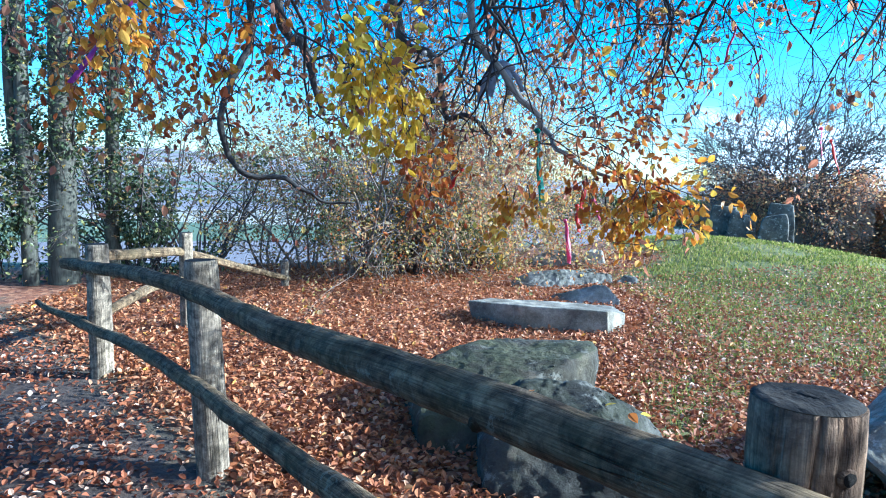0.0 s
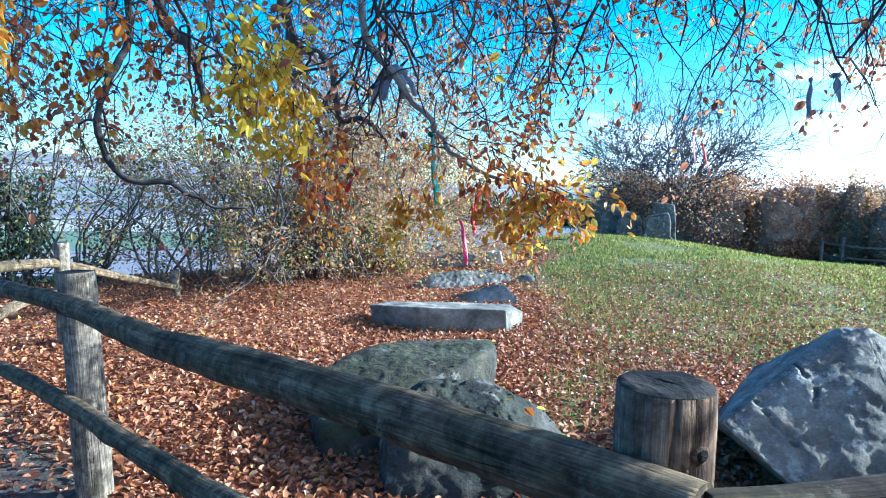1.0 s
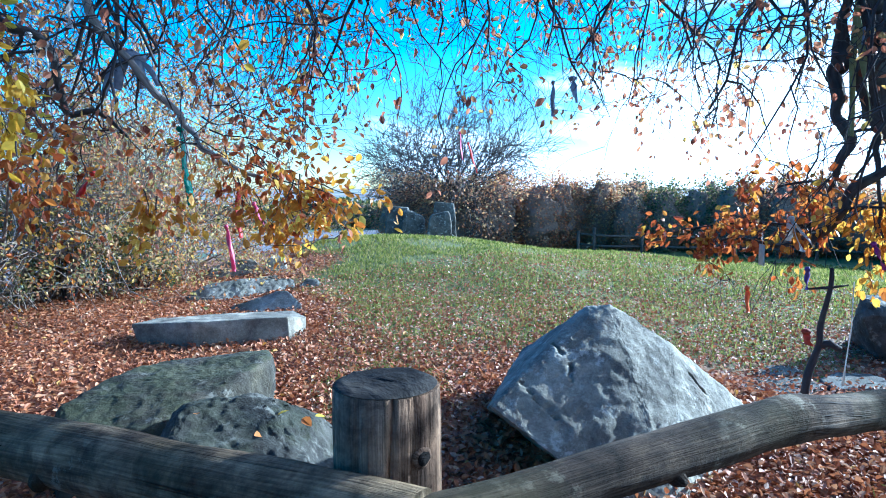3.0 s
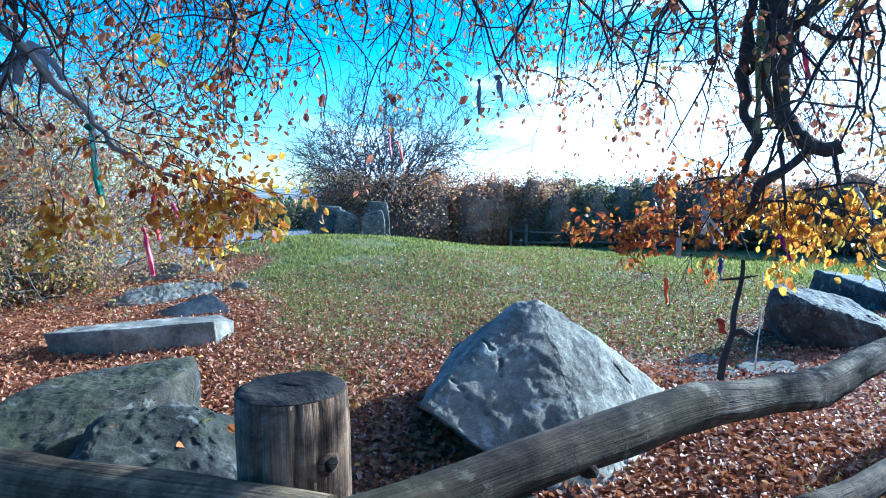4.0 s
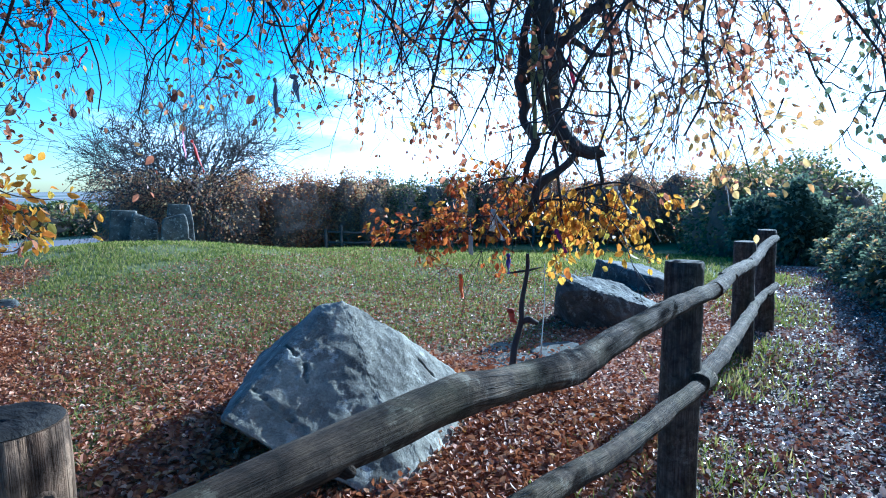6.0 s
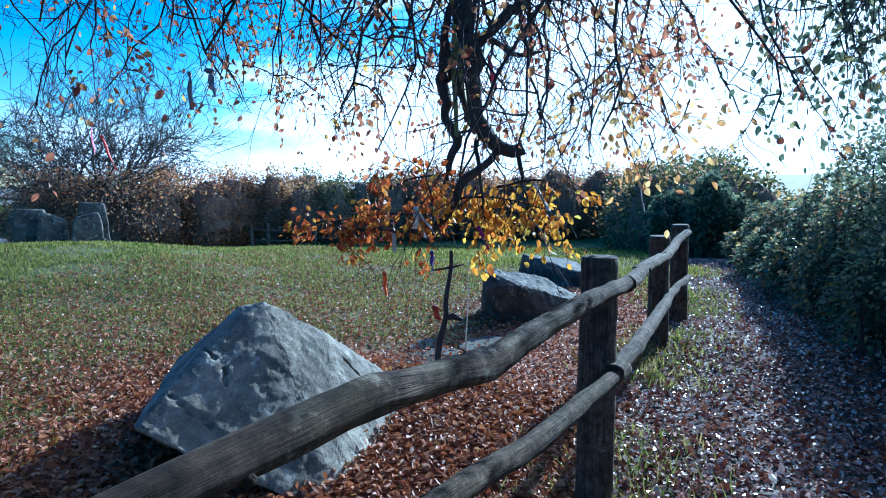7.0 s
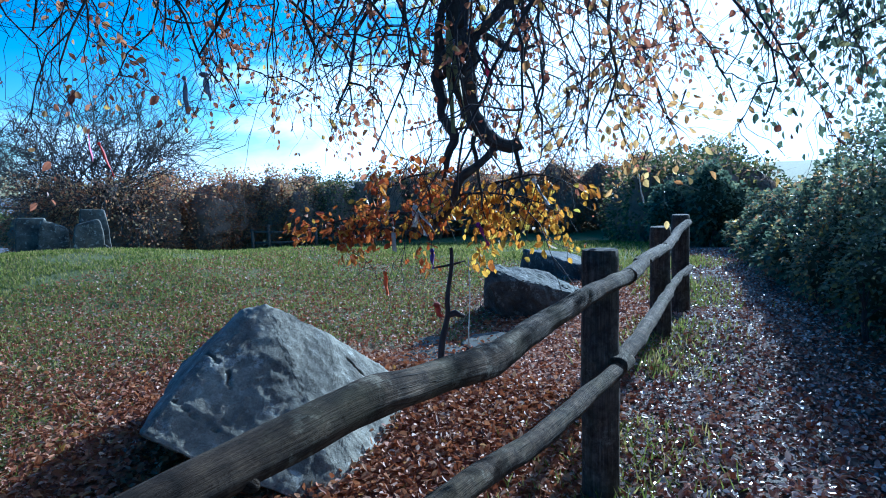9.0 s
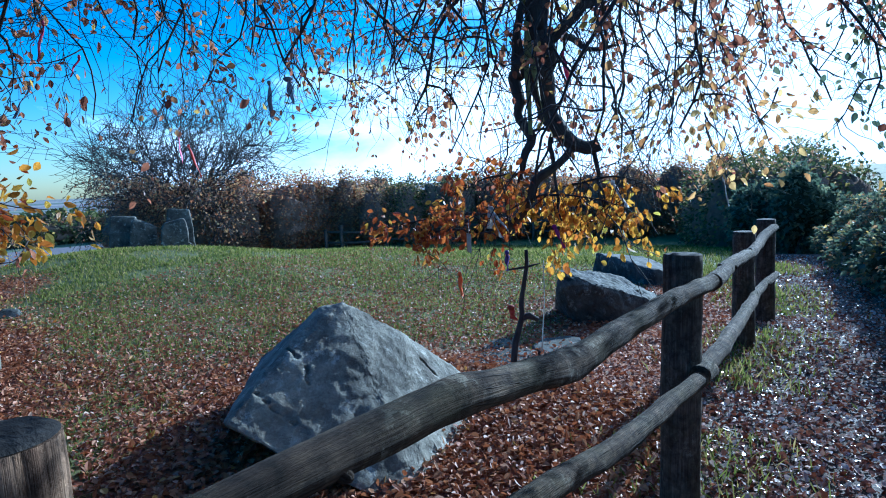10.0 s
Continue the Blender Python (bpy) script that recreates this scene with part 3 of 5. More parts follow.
# ---- rocks ----


def rock(name, corners, mat, label, seed, rough=0.05, cuts=4, bevel=0.04, fine=0.045, cracks=(), pitted=0.0):
    """A boulder: the hull of its few corners, edges worn, faces broken up."""
    bm = bmesh.new()
    for p in corners:
        bm.verts.new(p)
    hull = bmesh.ops.convex_hull(bm, input=bm.verts)
    drop = list({g for g in hull["geom_interior"] + hull["geom_unused"] if isinstance(g, bmesh.types.BMVert)})
    bmesh.ops.delete(bm, geom=drop, context="VERTS")
    bmesh.ops.dissolve_limit(bm, angle_limit=radians(4), verts=bm.verts, edges=bm.edges)
    bmesh.ops.bevel(bm, geom=list(bm.edges), offset=bevel, segments=2, affect="EDGES", profile=0.6)
    bmesh.ops.triangulate(bm, faces=bm.faces)
    for _ in range(cuts):
        long_edges = [e for e in bm.edges if e.calc_length() > fine]
        if not long_edges or len(bm.verts) > 48000:
            break
        bmesh.ops.subdivide_edges(bm, edges=long_edges, cuts=1)
        bmesh.ops.triangulate(bm, faces=[f for f in bm.faces if len(f.verts) > 3])
    bm.normal_update()
    off = Vector((seed * 3.7, seed * 1.9, seed * 5.3))
    moves = []
    for v in bm.verts:
        p = v.co + off
        d = noise.fractal(p * 1.9, 1.0, 2.1, 5) * rough * 0.6 + noise.fractal(p * 9.0, 0.7, 2.1, 5) * rough * 0.26
        d += (noise.ridged_multi_fractal(p * 1.7, 1.0, 2.1, 3, 1.0, 2.0) - 1.2) * rough * 0.16
        rid = 1 - abs(noise.noise(p * 3.1))
        d -= max(0, rid - 0.95) * rough * 1.5
        if pitted:
            d -= max(0.0, noise.noise(p * 9) - 0.22) * pitted * 0.8 + max(0.0, noise.noise(p * 21) - 0.2) * pitted * 0.4
        for a0, b0, wide, deep in cracks:
            a0, b0 = Vector(a0), Vector(b0)
            ab = b0 - a0
            f = max(0.0, min(1.0, ((v.co.x - a0.x) * ab.x + (v.co.z - a0.z) * ab.z) / (ab.x ** 2 + ab.z ** 2)))
            wig = ab.cross(Vector((0.3, 0.9, 0.2))).normalized() * 0.005 * math.sin(f * 7)
            gap = math.hypot(v.co.x - a0.x - ab.x * f - wig.x, v.co.z - a0.z - ab.z * f - wig.z) if v.co.y < 2.9 else 1.0
            if gap < wide:
                d -= deep * (1 - gap / wide)
        moves.append(d)
    for v, d in zip(bm.verts, moves):
        v.co += v.normal * d
    me = bpy.data.meshes.new(name)
    bm.to_mesh(me)
    bm.free()
    me.polygons.foreach_set("use_smooth", [True] * len(me.polygons))
    me.materials.append(mat)
    ob = new(name, me)
    return tagged(ob, label, "rock", "sarsen stones")


BIG = [(2.73, 2.85, 0.80), (2.62, 2.95, 0.77), (2.38, 2.84, 0.61), (2.12, 2.78, 0.50), (1.82, 2.72, 0.38), (2.02, 2.42, 0.17), (2.42, 1.98, -0.12), (3.05, 2.15, -0.12),
       (3.56, 2.54, 0.14), (3.02, 2.66, 0.58), (3.45, 2.95, -0.12), (3.1, 3.95, -0.12), (2.5, 3.85, -0.12), (2.42, 2.95, -0.12), (2.48, 2.32, -0.12), (3.05, 3.2, 0.5), (2.75, 3.75, 0.33)]
BIG_CRACKS = [((2.03, 2.61, 0.464), (2.09, 2.55, 0.357), 0.0075, 0.04), ((2.09, 2.55, 0.357), (2.145, 2.50, 0.273), 0.0075, 0.04), ((2.31, 2.71, 0.674), (2.308, 2.655, 0.568), 0.0075, 0.04),
              ((2.15, 2.69, 0.622), (2.172, 2.662, 0.572), 0.0075, 0.04), ((2.172, 2.662, 0.572), (2.107, 2.644, 0.534), 0.0075, 0.04), ((2.322, 2.637, 0.534), (2.283, 2.6, 0.459), 0.0075, 0.04), ((3.054, 2.545, 0.41), (3.11, 2.484, 0.30), 0.0075, 0.04)]
rock("boulder", BIG, M_pale_stone, "large pointed pale grey sarsen boulder with lichen and dark cracks", 1, 0.032, 8, 0.022, 0.0125, BIG_CRACKS)
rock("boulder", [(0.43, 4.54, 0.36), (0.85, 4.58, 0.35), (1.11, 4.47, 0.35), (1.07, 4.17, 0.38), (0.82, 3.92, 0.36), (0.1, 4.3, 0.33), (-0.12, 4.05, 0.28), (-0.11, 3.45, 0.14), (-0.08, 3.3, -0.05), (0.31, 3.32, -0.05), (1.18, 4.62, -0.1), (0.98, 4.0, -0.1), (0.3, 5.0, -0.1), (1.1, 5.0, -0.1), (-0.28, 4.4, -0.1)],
     M_moss_stone, "broad mossy green-brown sarsen boulder with shade in its dark base", 2, 0.034, 6, 0.03, 0.02)
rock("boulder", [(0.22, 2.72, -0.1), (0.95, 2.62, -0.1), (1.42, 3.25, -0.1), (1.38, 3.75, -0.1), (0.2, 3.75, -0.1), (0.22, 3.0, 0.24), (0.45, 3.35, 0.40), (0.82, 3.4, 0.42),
                 (1.12, 3.35, 0.28), (0.9, 2.85, 0.2), (0.5, 3.7, 0.3)], M_pitted_stone, "rounded pitted sarsen behind the rail, its shade painted dark", 3, 0.05, 6, 0.05, 0.02, (), 0.05)
rock("slab", [(0.31, 6.75, 0.18), (0.8, 6.3, 0.24), (1.64, 6.09, 0.24), (1.88, 6.28, 0.19), (1.85, 6.65, 0.20), (0.58, 6.98, 0.18), (0.82, 6.29, -0.08), (1.65, 6.04, -0.08), (1.84, 6.2, -0.08), (0.38, 6.70, -0.08), (0.6, 7.0, -0.08), (1.85, 6.65, -0.08)],
     M_slab_stone, "flat-topped pale sarsen slab lying on leaves", 4, 0.02, 6, 0.012, 0.02)
rock("boulder", [(1.98, 7.5, 0.28), (1.90, 7.62, 0.26), (2.12, 7.31, 0.13), (2.2, 7.6, -0.10), (1.22, 7.85, 0.02), (1.56, 7.8, 0.14), (1.3, 7.4, -0.12), (2.0, 7.2, -0.12), (1.5, 8.1, -0.10), (2.1, 7.9, -0.10)], M_stone, "low three-cornered grey sarsen stone", 5, 0.035, 5, 0.02, 0.025)
rock("boulder", [(1.01, 8.80, 0.13), (1.26, 8.92, 0.21), (1.65, 8.80, 0.25), (2.1, 8.90, 0.27), (2.42, 8.87, 0.23), (0.9, 8.7, -0.10), (1.6, 8.5, -0.10), (2.5, 8.7, -0.10), (2.4, 9.3, -0.10), (1.0, 9.3, -0.10)], M_stone, "long low grey sarsen in the row of stones", 6, 0.05, 5, 0.04, 0.03, (), 0.04)
rock("boulder", [(2.43, 8.67, 0.16), (2.56, 8.74, 0.24), (2.71, 8.69, 0.20), (2.4, 8.5, -0.10), (2.8, 8.5, -0.10), (2.82, 8.95, -0.10), (2.45, 8.95, -0.10)], M_dark_stone, "small dark grey stone beside the row", 7, 0.05, 4, 0.03)
rock("boulder", [(1.50, 10.45, 0.22), (1.84, 10.5, 0.35), (2.22, 10.35, 0.35), (1.4, 10.3, -0.20), (2.25, 10.15, -0.20), (2.25, 10.9, -0.20), (1.4, 11.0, -0.20), (2.1, 10.8, 0.30)], M_stone, "squat grey sarsen at the far end of the row", 8, 0.05, 5, 0.03, 0.04, (), 0.04)
rock("boulder", [(2.32, 10.24, 0.36), (2.60, 10.18, 0.41), (2.66, 10.3, 0.38), (2.5, 10.6, 0.38), (2.28, 10.15, -0.20), (2.70, 10.1, -0.20), (2.75, 10.6, -0.20), (2.3, 10.7, -0.20)], M_pale_stone, "upright blocky pale grey stone with ribbons", 9, 0.035, 4, 0.03)
# dark sarsen here puts the side turned from the sun into the colour
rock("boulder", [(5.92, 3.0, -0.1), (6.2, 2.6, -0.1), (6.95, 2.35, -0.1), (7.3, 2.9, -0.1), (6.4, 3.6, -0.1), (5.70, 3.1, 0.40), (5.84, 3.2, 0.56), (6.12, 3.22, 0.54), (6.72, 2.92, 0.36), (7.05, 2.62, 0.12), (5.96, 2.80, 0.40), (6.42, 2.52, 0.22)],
     M_dark_stone, "sarsen boulder on the turf with its shade painted dark", 10, 0.045, 6, 0.05, 0.022, (), 0.04)
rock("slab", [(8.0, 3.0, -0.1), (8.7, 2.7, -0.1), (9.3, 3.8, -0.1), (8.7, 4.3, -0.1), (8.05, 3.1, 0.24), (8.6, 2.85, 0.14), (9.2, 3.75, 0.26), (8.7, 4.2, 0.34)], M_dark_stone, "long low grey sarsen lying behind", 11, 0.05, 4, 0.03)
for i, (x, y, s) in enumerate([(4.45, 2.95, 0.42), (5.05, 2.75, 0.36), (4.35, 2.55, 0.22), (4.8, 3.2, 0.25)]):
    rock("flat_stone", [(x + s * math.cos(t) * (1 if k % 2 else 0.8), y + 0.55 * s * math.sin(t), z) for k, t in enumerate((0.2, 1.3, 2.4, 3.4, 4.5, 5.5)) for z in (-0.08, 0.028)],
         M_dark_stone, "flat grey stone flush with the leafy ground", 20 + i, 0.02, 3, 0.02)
# the chamber: standing stones beyond the mound
MZ = -0.62
STANDING = [      # middle, width, depth, height of each shoulder, lean
    (9.22, 20.80, 0.86, 0.55, 1.36, 1.30, 0.02), (9.42, 20.06, 0.82, 0.5, 1.28, 1.02, 0.10), (9.94, 19.02, 0.80, 0.45, 1.10, 1.22, 0.04),
    (10.60, 19.80, 0.78, 0.5, 1.50, 1.46, -0.02), (10.30, 18.72, 0.24, 0.25, 0.52, 0.36, 0.0)]
for i, (x, y, w, d, hl, hr, lean) in enumerate(STANDING):
    ax, ay = 0.88, -0.47      # they stand square to the view over the mound
    pts = []
    for sx, hh in ((-1, hl), (1, hr)):
        for sy in (-1, 1):
            for f, wf in ((0.0, 0.50), (0.6, 0.50), (0.90, 0.44), (1.0, 0.34 if i in (1, 2) else 0.42)):
                px, py = sx * w * wf + lean * hh * f, sy * d * wf
                pts.append((x + ax * px - ay * py, y + ay * px + ax * py, MZ + 0.55 * (f == 0) * -1 + (hh + 0.1) * f))
    rock("standing_stone", pts, M_chamber_stone, ("broad flat-topped", "leaning round-shouldered", "squat rounded", "tall square-topped", "small broken")[i] + " weathered sarsen of the burial chamber", 30 + i, 0.035, 5, 0.05, 0.05)

# ---- fence ----


def post(fence, x, y, top, r, lean=(0, 0), label="", foot=-0.15, saw=False):
    """A round post with worn top, slight swelling and a sawn upper face."""
    t = Tubes()
    zs = [foot, 0.0, 0.15] + [0.15 + (top - 0.15) * k / 24 for k in range(1, 25)]
    pts, radii = [], []
    for z in zs:
        pts.append((x + lean[0] * z, y + lean[1] * z, z))
        radii.append(r * (1.06 - 0.05 * z / max(top, 0.1)) * (1 + 0.02 * math.sin(z * 9 + x)))
    radii[-1] *= 0.97
    t.add(pts, radii, 200 if saw else 48, 0.04, True, 0.012 if saw else 0.03, ((3.66, 0.007, 0.9, 1.5), (3.2, 0.004, 1.2, 1.5), (4.3, 0.005, 1.0, 1.35), (5.1, 0.004, 1.1, 1.5)) if saw else ())
    ob = under(t.link("post", M_dark_post if saw else M_painted_shade_post if "dark" in label else M_post, None, label), fence)
    # sawn face
    bm = bmesh.new()
    rings = 9 if saw else 3
    top_r = radii[-1] * 0.975
    grid = []
    for k in range(rings + 1):
        rr = top_r * (1 - k / (rings + 0.35))
        ring = []
        for j in range(28):
            a0 = 2 * math.pi * j / 28
            px, py = rr * math.cos(a0), rr * math.sin(a0)
            dz = 0.004 + (0.0016 * math.sin((px * 0.8 + py * 0.6) * 700) if saw and k else 0)
            ring.append(bm.verts.new((pts[-1][0] + px, pts[-1][1] + py, top + dz - (0.003 if k == 0 else 0))))
        grid.append(ring)
    for r0, r1 in zip(grid, grid[1:]):
        for j in range(28):
            bm.faces.new((r0[j], r0[(j + 1) % 28], r1[(j + 1) % 28], r1[j]))
    bm.faces.new(grid[-1])
    face = part("sawn_face", bm, M_end, None, "grey sawn end grain")
    face.parent = ob
    face.matrix_parent_inverse = Matrix.Identity(4)
    return ob


def rail(fence, pts, radii, label="", sides=14, seed=0):
    """A peeled pole, bent and knotty, with bark scars."""
    line = smooth_path(pts, 16)
    n = len(line)
    rs = []
    for i, p in enumerate(line):
        f = i / (n - 1) * (len(radii) - 1)
        k = min(int(f), len(radii) - 2)
        r = radii[k] + (radii[k + 1] - radii[k]) * (f - k)
        rs.append(r * (1 + 0.07 * noise.noise(p * 5 + Vector((seed, 0, 0))) + 0.16 * max(0, noise.noise(p * 3.3 + Vector((0, seed, 3))) - 0.35)))
    line = [p + Vector((0, noise.noise(p * 3), noise.noise(p * 3 + Vector((7, seed, 1))))) * 0.008 for p in line]
    t = Tubes()
    t.add(line, rs, sides * 2, 0.12, True, 0.03)
    ob = under(t.link("rail", M_rail if seed in (1, 5, 8, 9, 10) else M_thin_rail, None, label), fence)
    # knots: stubs of cut branches
    rng = random.Random(seed)
    for _ in range(3):
        i = rng.randrange(2, n - 3)
        d = (line[i + 1] - line[i]).normalized()
        side = (d.cross(Vector((rng.uniform(-1, 1), rng.uniform(-1, 1), rng.uniform(-0.5, 1))))).normalized()
        kt = Tubes()
        kt.add([line[i] + side * rs[i] * 0.7, line[i] + side * rs[i] * 1.02 + d * 0.006, line[i] + side * rs[i] * 1.13 + d * 0.012], [rs[i] * 0.42, rs[i] * 0.34, rs[i] * 0.2], 8, 0.1)
        kt.link("knot", M_thin_rail, ob)
    return ob


M_dark_post = wood_material("stump_wood", (0.030, 0.013, 0.007), (0.30, 0.205, 0.13), 0.0, 0.7, 0.8, 0.55)
M_hole = wood_material("knot_hole", (0.008, 0.006, 0.005), (0.02, 0.016, 0.012), 0.0, 2.0)
fence = empty("fence", (0.47, 0.78, 0), "rustic fence of weathered round posts and crooked poles", "fence")
post(fence, 0.47, 0.78, 1.232, 0.067, (0.0, 0.0), "thick brown stump-like post with a knot", saw=True)
# the knot in the thick post
kt = Tubes()
kt.add([(0.4854, 0.7252, 1.158), (0.4881, 0.7155, 1.158), (0.4886, 0.7136, 1.158)], [0.0145, 0.013, 0.0095], 18, 0.3)
knot = kt.link("knot", M_dark_post, None, "raised round knot")
under(knot, fence)
# proud near-black disc: the hole's shade is put into its colour
kt = Tubes()
kt.add([(0.4872, 0.7187, 1.158), (0.4889, 0.7126, 1.158)], [0.0085, 0.0088], 14, 0.4)
kt.link("knot_hole", M_hole, knot, "near-black disc standing for the hole in the knot")
post(fence, -1.10, 3.02, 1.07, 0.075, (-0.05, 0.02), "pale weathered post")
post(fence, -2.45, 4.52, 0.96, 0.075, (-0.01, 0.0), "pale weathered post")
post(fence, 2.95, 0.95, 1.12, 0.08, (0.05, 0.0), "post with its shade painted dark")
post(fence, 5.72, 1.42, 0.96, 0.082, (0.02, 0.0), "post with its shade painted dark")
post(fence, 6.75, 1.50, 0.98, 0.082, (0.02, 0.0), "post with its shade painted dark")
rail(fence, [(-2.75, 4.62, 0.80), (-2.48, 4.38, 0.82), (-1.74, 3.57, 0.91), (-1.12, 2.88, 0.945), (-0.59, 2.12, 0.985), (-0.24, 1.62, 1.03), (0.0, 1.28, 1.07), (0.27, 0.89, 1.10), (0.452, 0.652, 1.108)],
     [0.042, 0.042, 0.042, 0.044, 0.048, 0.051, 0.050, 0.047, 0.043], "long dark upper pole with algae", 20, 1)
rail(fence, [(0.458, 0.648, 1.088), (0.58, 0.635, 1.072), (0.72, 0.632, 1.068)], [0.026, 0.028, 0.022], "cut butt end of a pole", 14, 2)
rail(fence, [(0.456, 0.655, 1.112), (0.62, 0.655, 1.112), (0.82, 0.665, 1.112), (1.12, 0.70, 1.09), (1.41, 0.735, 1.045), (1.67, 0.76, 1.01), (2.03, 0.79, 1.01), (2.58, 0.82, 1.02), (3.2, 0.87, 0.98)],
     [0.030, 0.031, 0.034, 0.040, 0.036, 0.044, 0.037, 0.036, 0.034], "crooked dark upper pole with knots", 18, 3)
rail(fence, [(3.12, 0.86, 0.985), (4.0, 1.03, 0.945), (5.0, 1.20, 0.87), (5.6, 1.30, 0.845), (6.2, 1.40, 0.86), (6.68, 1.42, 0.90), (6.9, 1.45, 0.89)], [0.036, 0.038, 0.038, 0.040, 0.040, 0.038, 0.032], "upper pole shining in back light", 12, 4)
rail(fence, [(-2.75, 4.66, 0.38), (-2.5, 4.40, 0.40), (-1.64, 3.46, 0.49), (-1.1, 2.85, 0.50), (-0.8, 2.42, 0.55), (-0.47, 1.95, 0.60), (-0.1, 1.42, 0.67), (0.42, 0.66, 0.74)], [0.035, 0.035, 0.036, 0.038, 0.04, 0.04, 0.04, 0.038], "thin crooked lower pole", 12, 5)
rail(fence, [(0.5, 0.65, 0.78), (1.0, 0.70, 0.78), (1.5, 0.75, 0.745), (2.02, 0.79, 0.67), (2.44, 0.82, 0.645), (3.1, 0.86, 0.60)], [0.032, 0.034, 0.035, 0.035, 0.035, 0.032], "crooked dark lower pole", 12, 6)
rail(fence, [(2.9, 0.85, 0.635), (3.6, 0.96, 0.58), (4.4, 1.10, 0.52), (5.2, 1.24, 0.47), (5.9, 1.36, 0.44), (6.8, 1.42, 0.46)], [0.04, 0.042, 0.042, 0.042, 0.04, 0.036], "lower pole shining in back light", 12, 7)

side_fence = empty("fence", (-2.45, 5.9, 0), "old side fence running downhill from the corner post", "fence")
post(side_fence, -2.40, 5.95, 0.92, 0.06, (0, 0), "slim grey post")
post(side_fence, -2.05, 8.3, 0.35, 0.05, (0, 0), "slim grey post", -0.6)
rail(side_fence, [(-2.5, 4.6, 0.86), (-2.45, 5.3, 0.80), (-2.42, 6.0, 0.72), (-2.2, 7.2, 0.40), (-2.03, 8.4, 0.1)], [0.04, 0.045, 0.04, 0.04, 0.035], "grey upper pole", 10, 8)
rail(side_fence, [(-2.5, 4.6, 0.42), (-2.45, 5.3, 0.50), (-2.42, 6.0, 0.47)], [0.035, 0.04, 0.035], "pale lower pole", 10, 9)
rail(side_fence, [(-2.45, 4.5, 0.38), (-3.1, 5.0, 0.36), (-3.6, 5.6, 0.30)], [0.03, 0.028, 0.02], "broken low pole", 8, 10)

gate_fence = empty("fence", (18.2, 20.3, -1.2), "distant grey post-and-rail fence before the hedge", "fence")
GZ = h1(18.2, 20.3)
for gx0, gy0, gh in [(17.44, 20.86, 1.0), (17.93, 20.44, 1.15), (19.32, 19.15, 1.05), (21.6, 17.4, 1.0), (24.0, 14.8, 1.0), (25.5, 12.5, 1.0)]:
    t = Tubes()
    t.add([(gx0, gy0, GZ - 0.3), (gx0, gy0, GZ + gh)], [0.07, 0.065], 8, 0.05)
    under(t.link("post", M_painted_shade_post), gate_fence)
for z0, z1 in ((0.9, 0.8), (0.45, 0.4)):
    for (ax, ay), (bx, by) in [((17.44, 20.86), (19.32, 19.15)), ((19.32, 19.15), (21.6, 17.4)), ((21.6, 17.4), (24.0, 14.8)), ((24.0, 14.8), (25.5, 12.5))]:
        t = Tubes()
        t.add([(ax, ay, GZ + z0), ((ax + bx) / 2, (ay + by) / 2, GZ + (z0 + z1) / 2 - 0.05), (bx, by, GZ + z1)], [0.045, 0.05, 0.045], 8, 0.1)
        under(t.link("rail", M_painted_shade_post), gate_fence)

# ---- trees and bushes ----


def grow(tubes, tips, start, direction, length, radius, depth, rng, droop=0.0, spread=0.7, sides=6, wander=0.22, kids=3, min_r=0.003):
    """One bough with its side shoots; the ends of the finest are kept in tips."""
    n = 6 if depth > 0 else 5
    pts, rs = [Vector(start)], [radius]
    d = Vector(direction).normalized()
    for i in range(n):
        d = (d + Vector((rng.gauss(0, wander), rng.gauss(0, wander), rng.gauss(0, wander) - droop))).normalized()
        pts.append(pts[-1] + d * (length / n))
        rs.append(max(radius * (1 - 0.75 * (i + 1) / n), min_r * 0.6))
    tubes.add(pts, rs, max(3, sides), 0.0, False)
    if depth == 0:
        for p in pts[1:]:
            tips.append((p, d.copy()))
        return
    for k in range(kids):
        f = rng.uniform(0.25, 1.0)
        i = min(int(f * n), n - 1)
        p = pts[i].lerp(pts[i + 1], f * n - i if f < 1 else 1)
        ax = Vector((rng.gauss(0, 1), rng.gauss(0, 1), rng.gauss(0, 1))).normalized()
        nd = (d + ax * spread).normalized()
        grow(tubes, tips, p, nd, length * rng.uniform(0.45, 0.75), max(rs[i] * 0.6, min_r), depth - 1, rng, droop, spread, sides - 1, wander, kids, min_r)


def leaves_on(name, tips, per, size, mat, parent, rng_seed, jitter=0.05, hang=0.0, simple=True, parts=False):
    rng = np.random.RandomState(rng_seed)
    idx = rng.randint(0, len(tips), per)
    c = np.array([tips[i][0][:] for i in idx]) + rng.normal(0, jitter, (per, 3))
    d = np.array([tips[i][1][:] for i in idx]) + rng.normal(0, 0.8, (per, 3))
    d[:, 2] -= hang
    ln = size * rng.uniform(0.65, 1.3, per)
    ob = leaf_mesh(name, c, d, rng.normal(size=(per, 3)), ln, ln * 0.62, mat, 0.2, simple)
    return under(ob, parent)


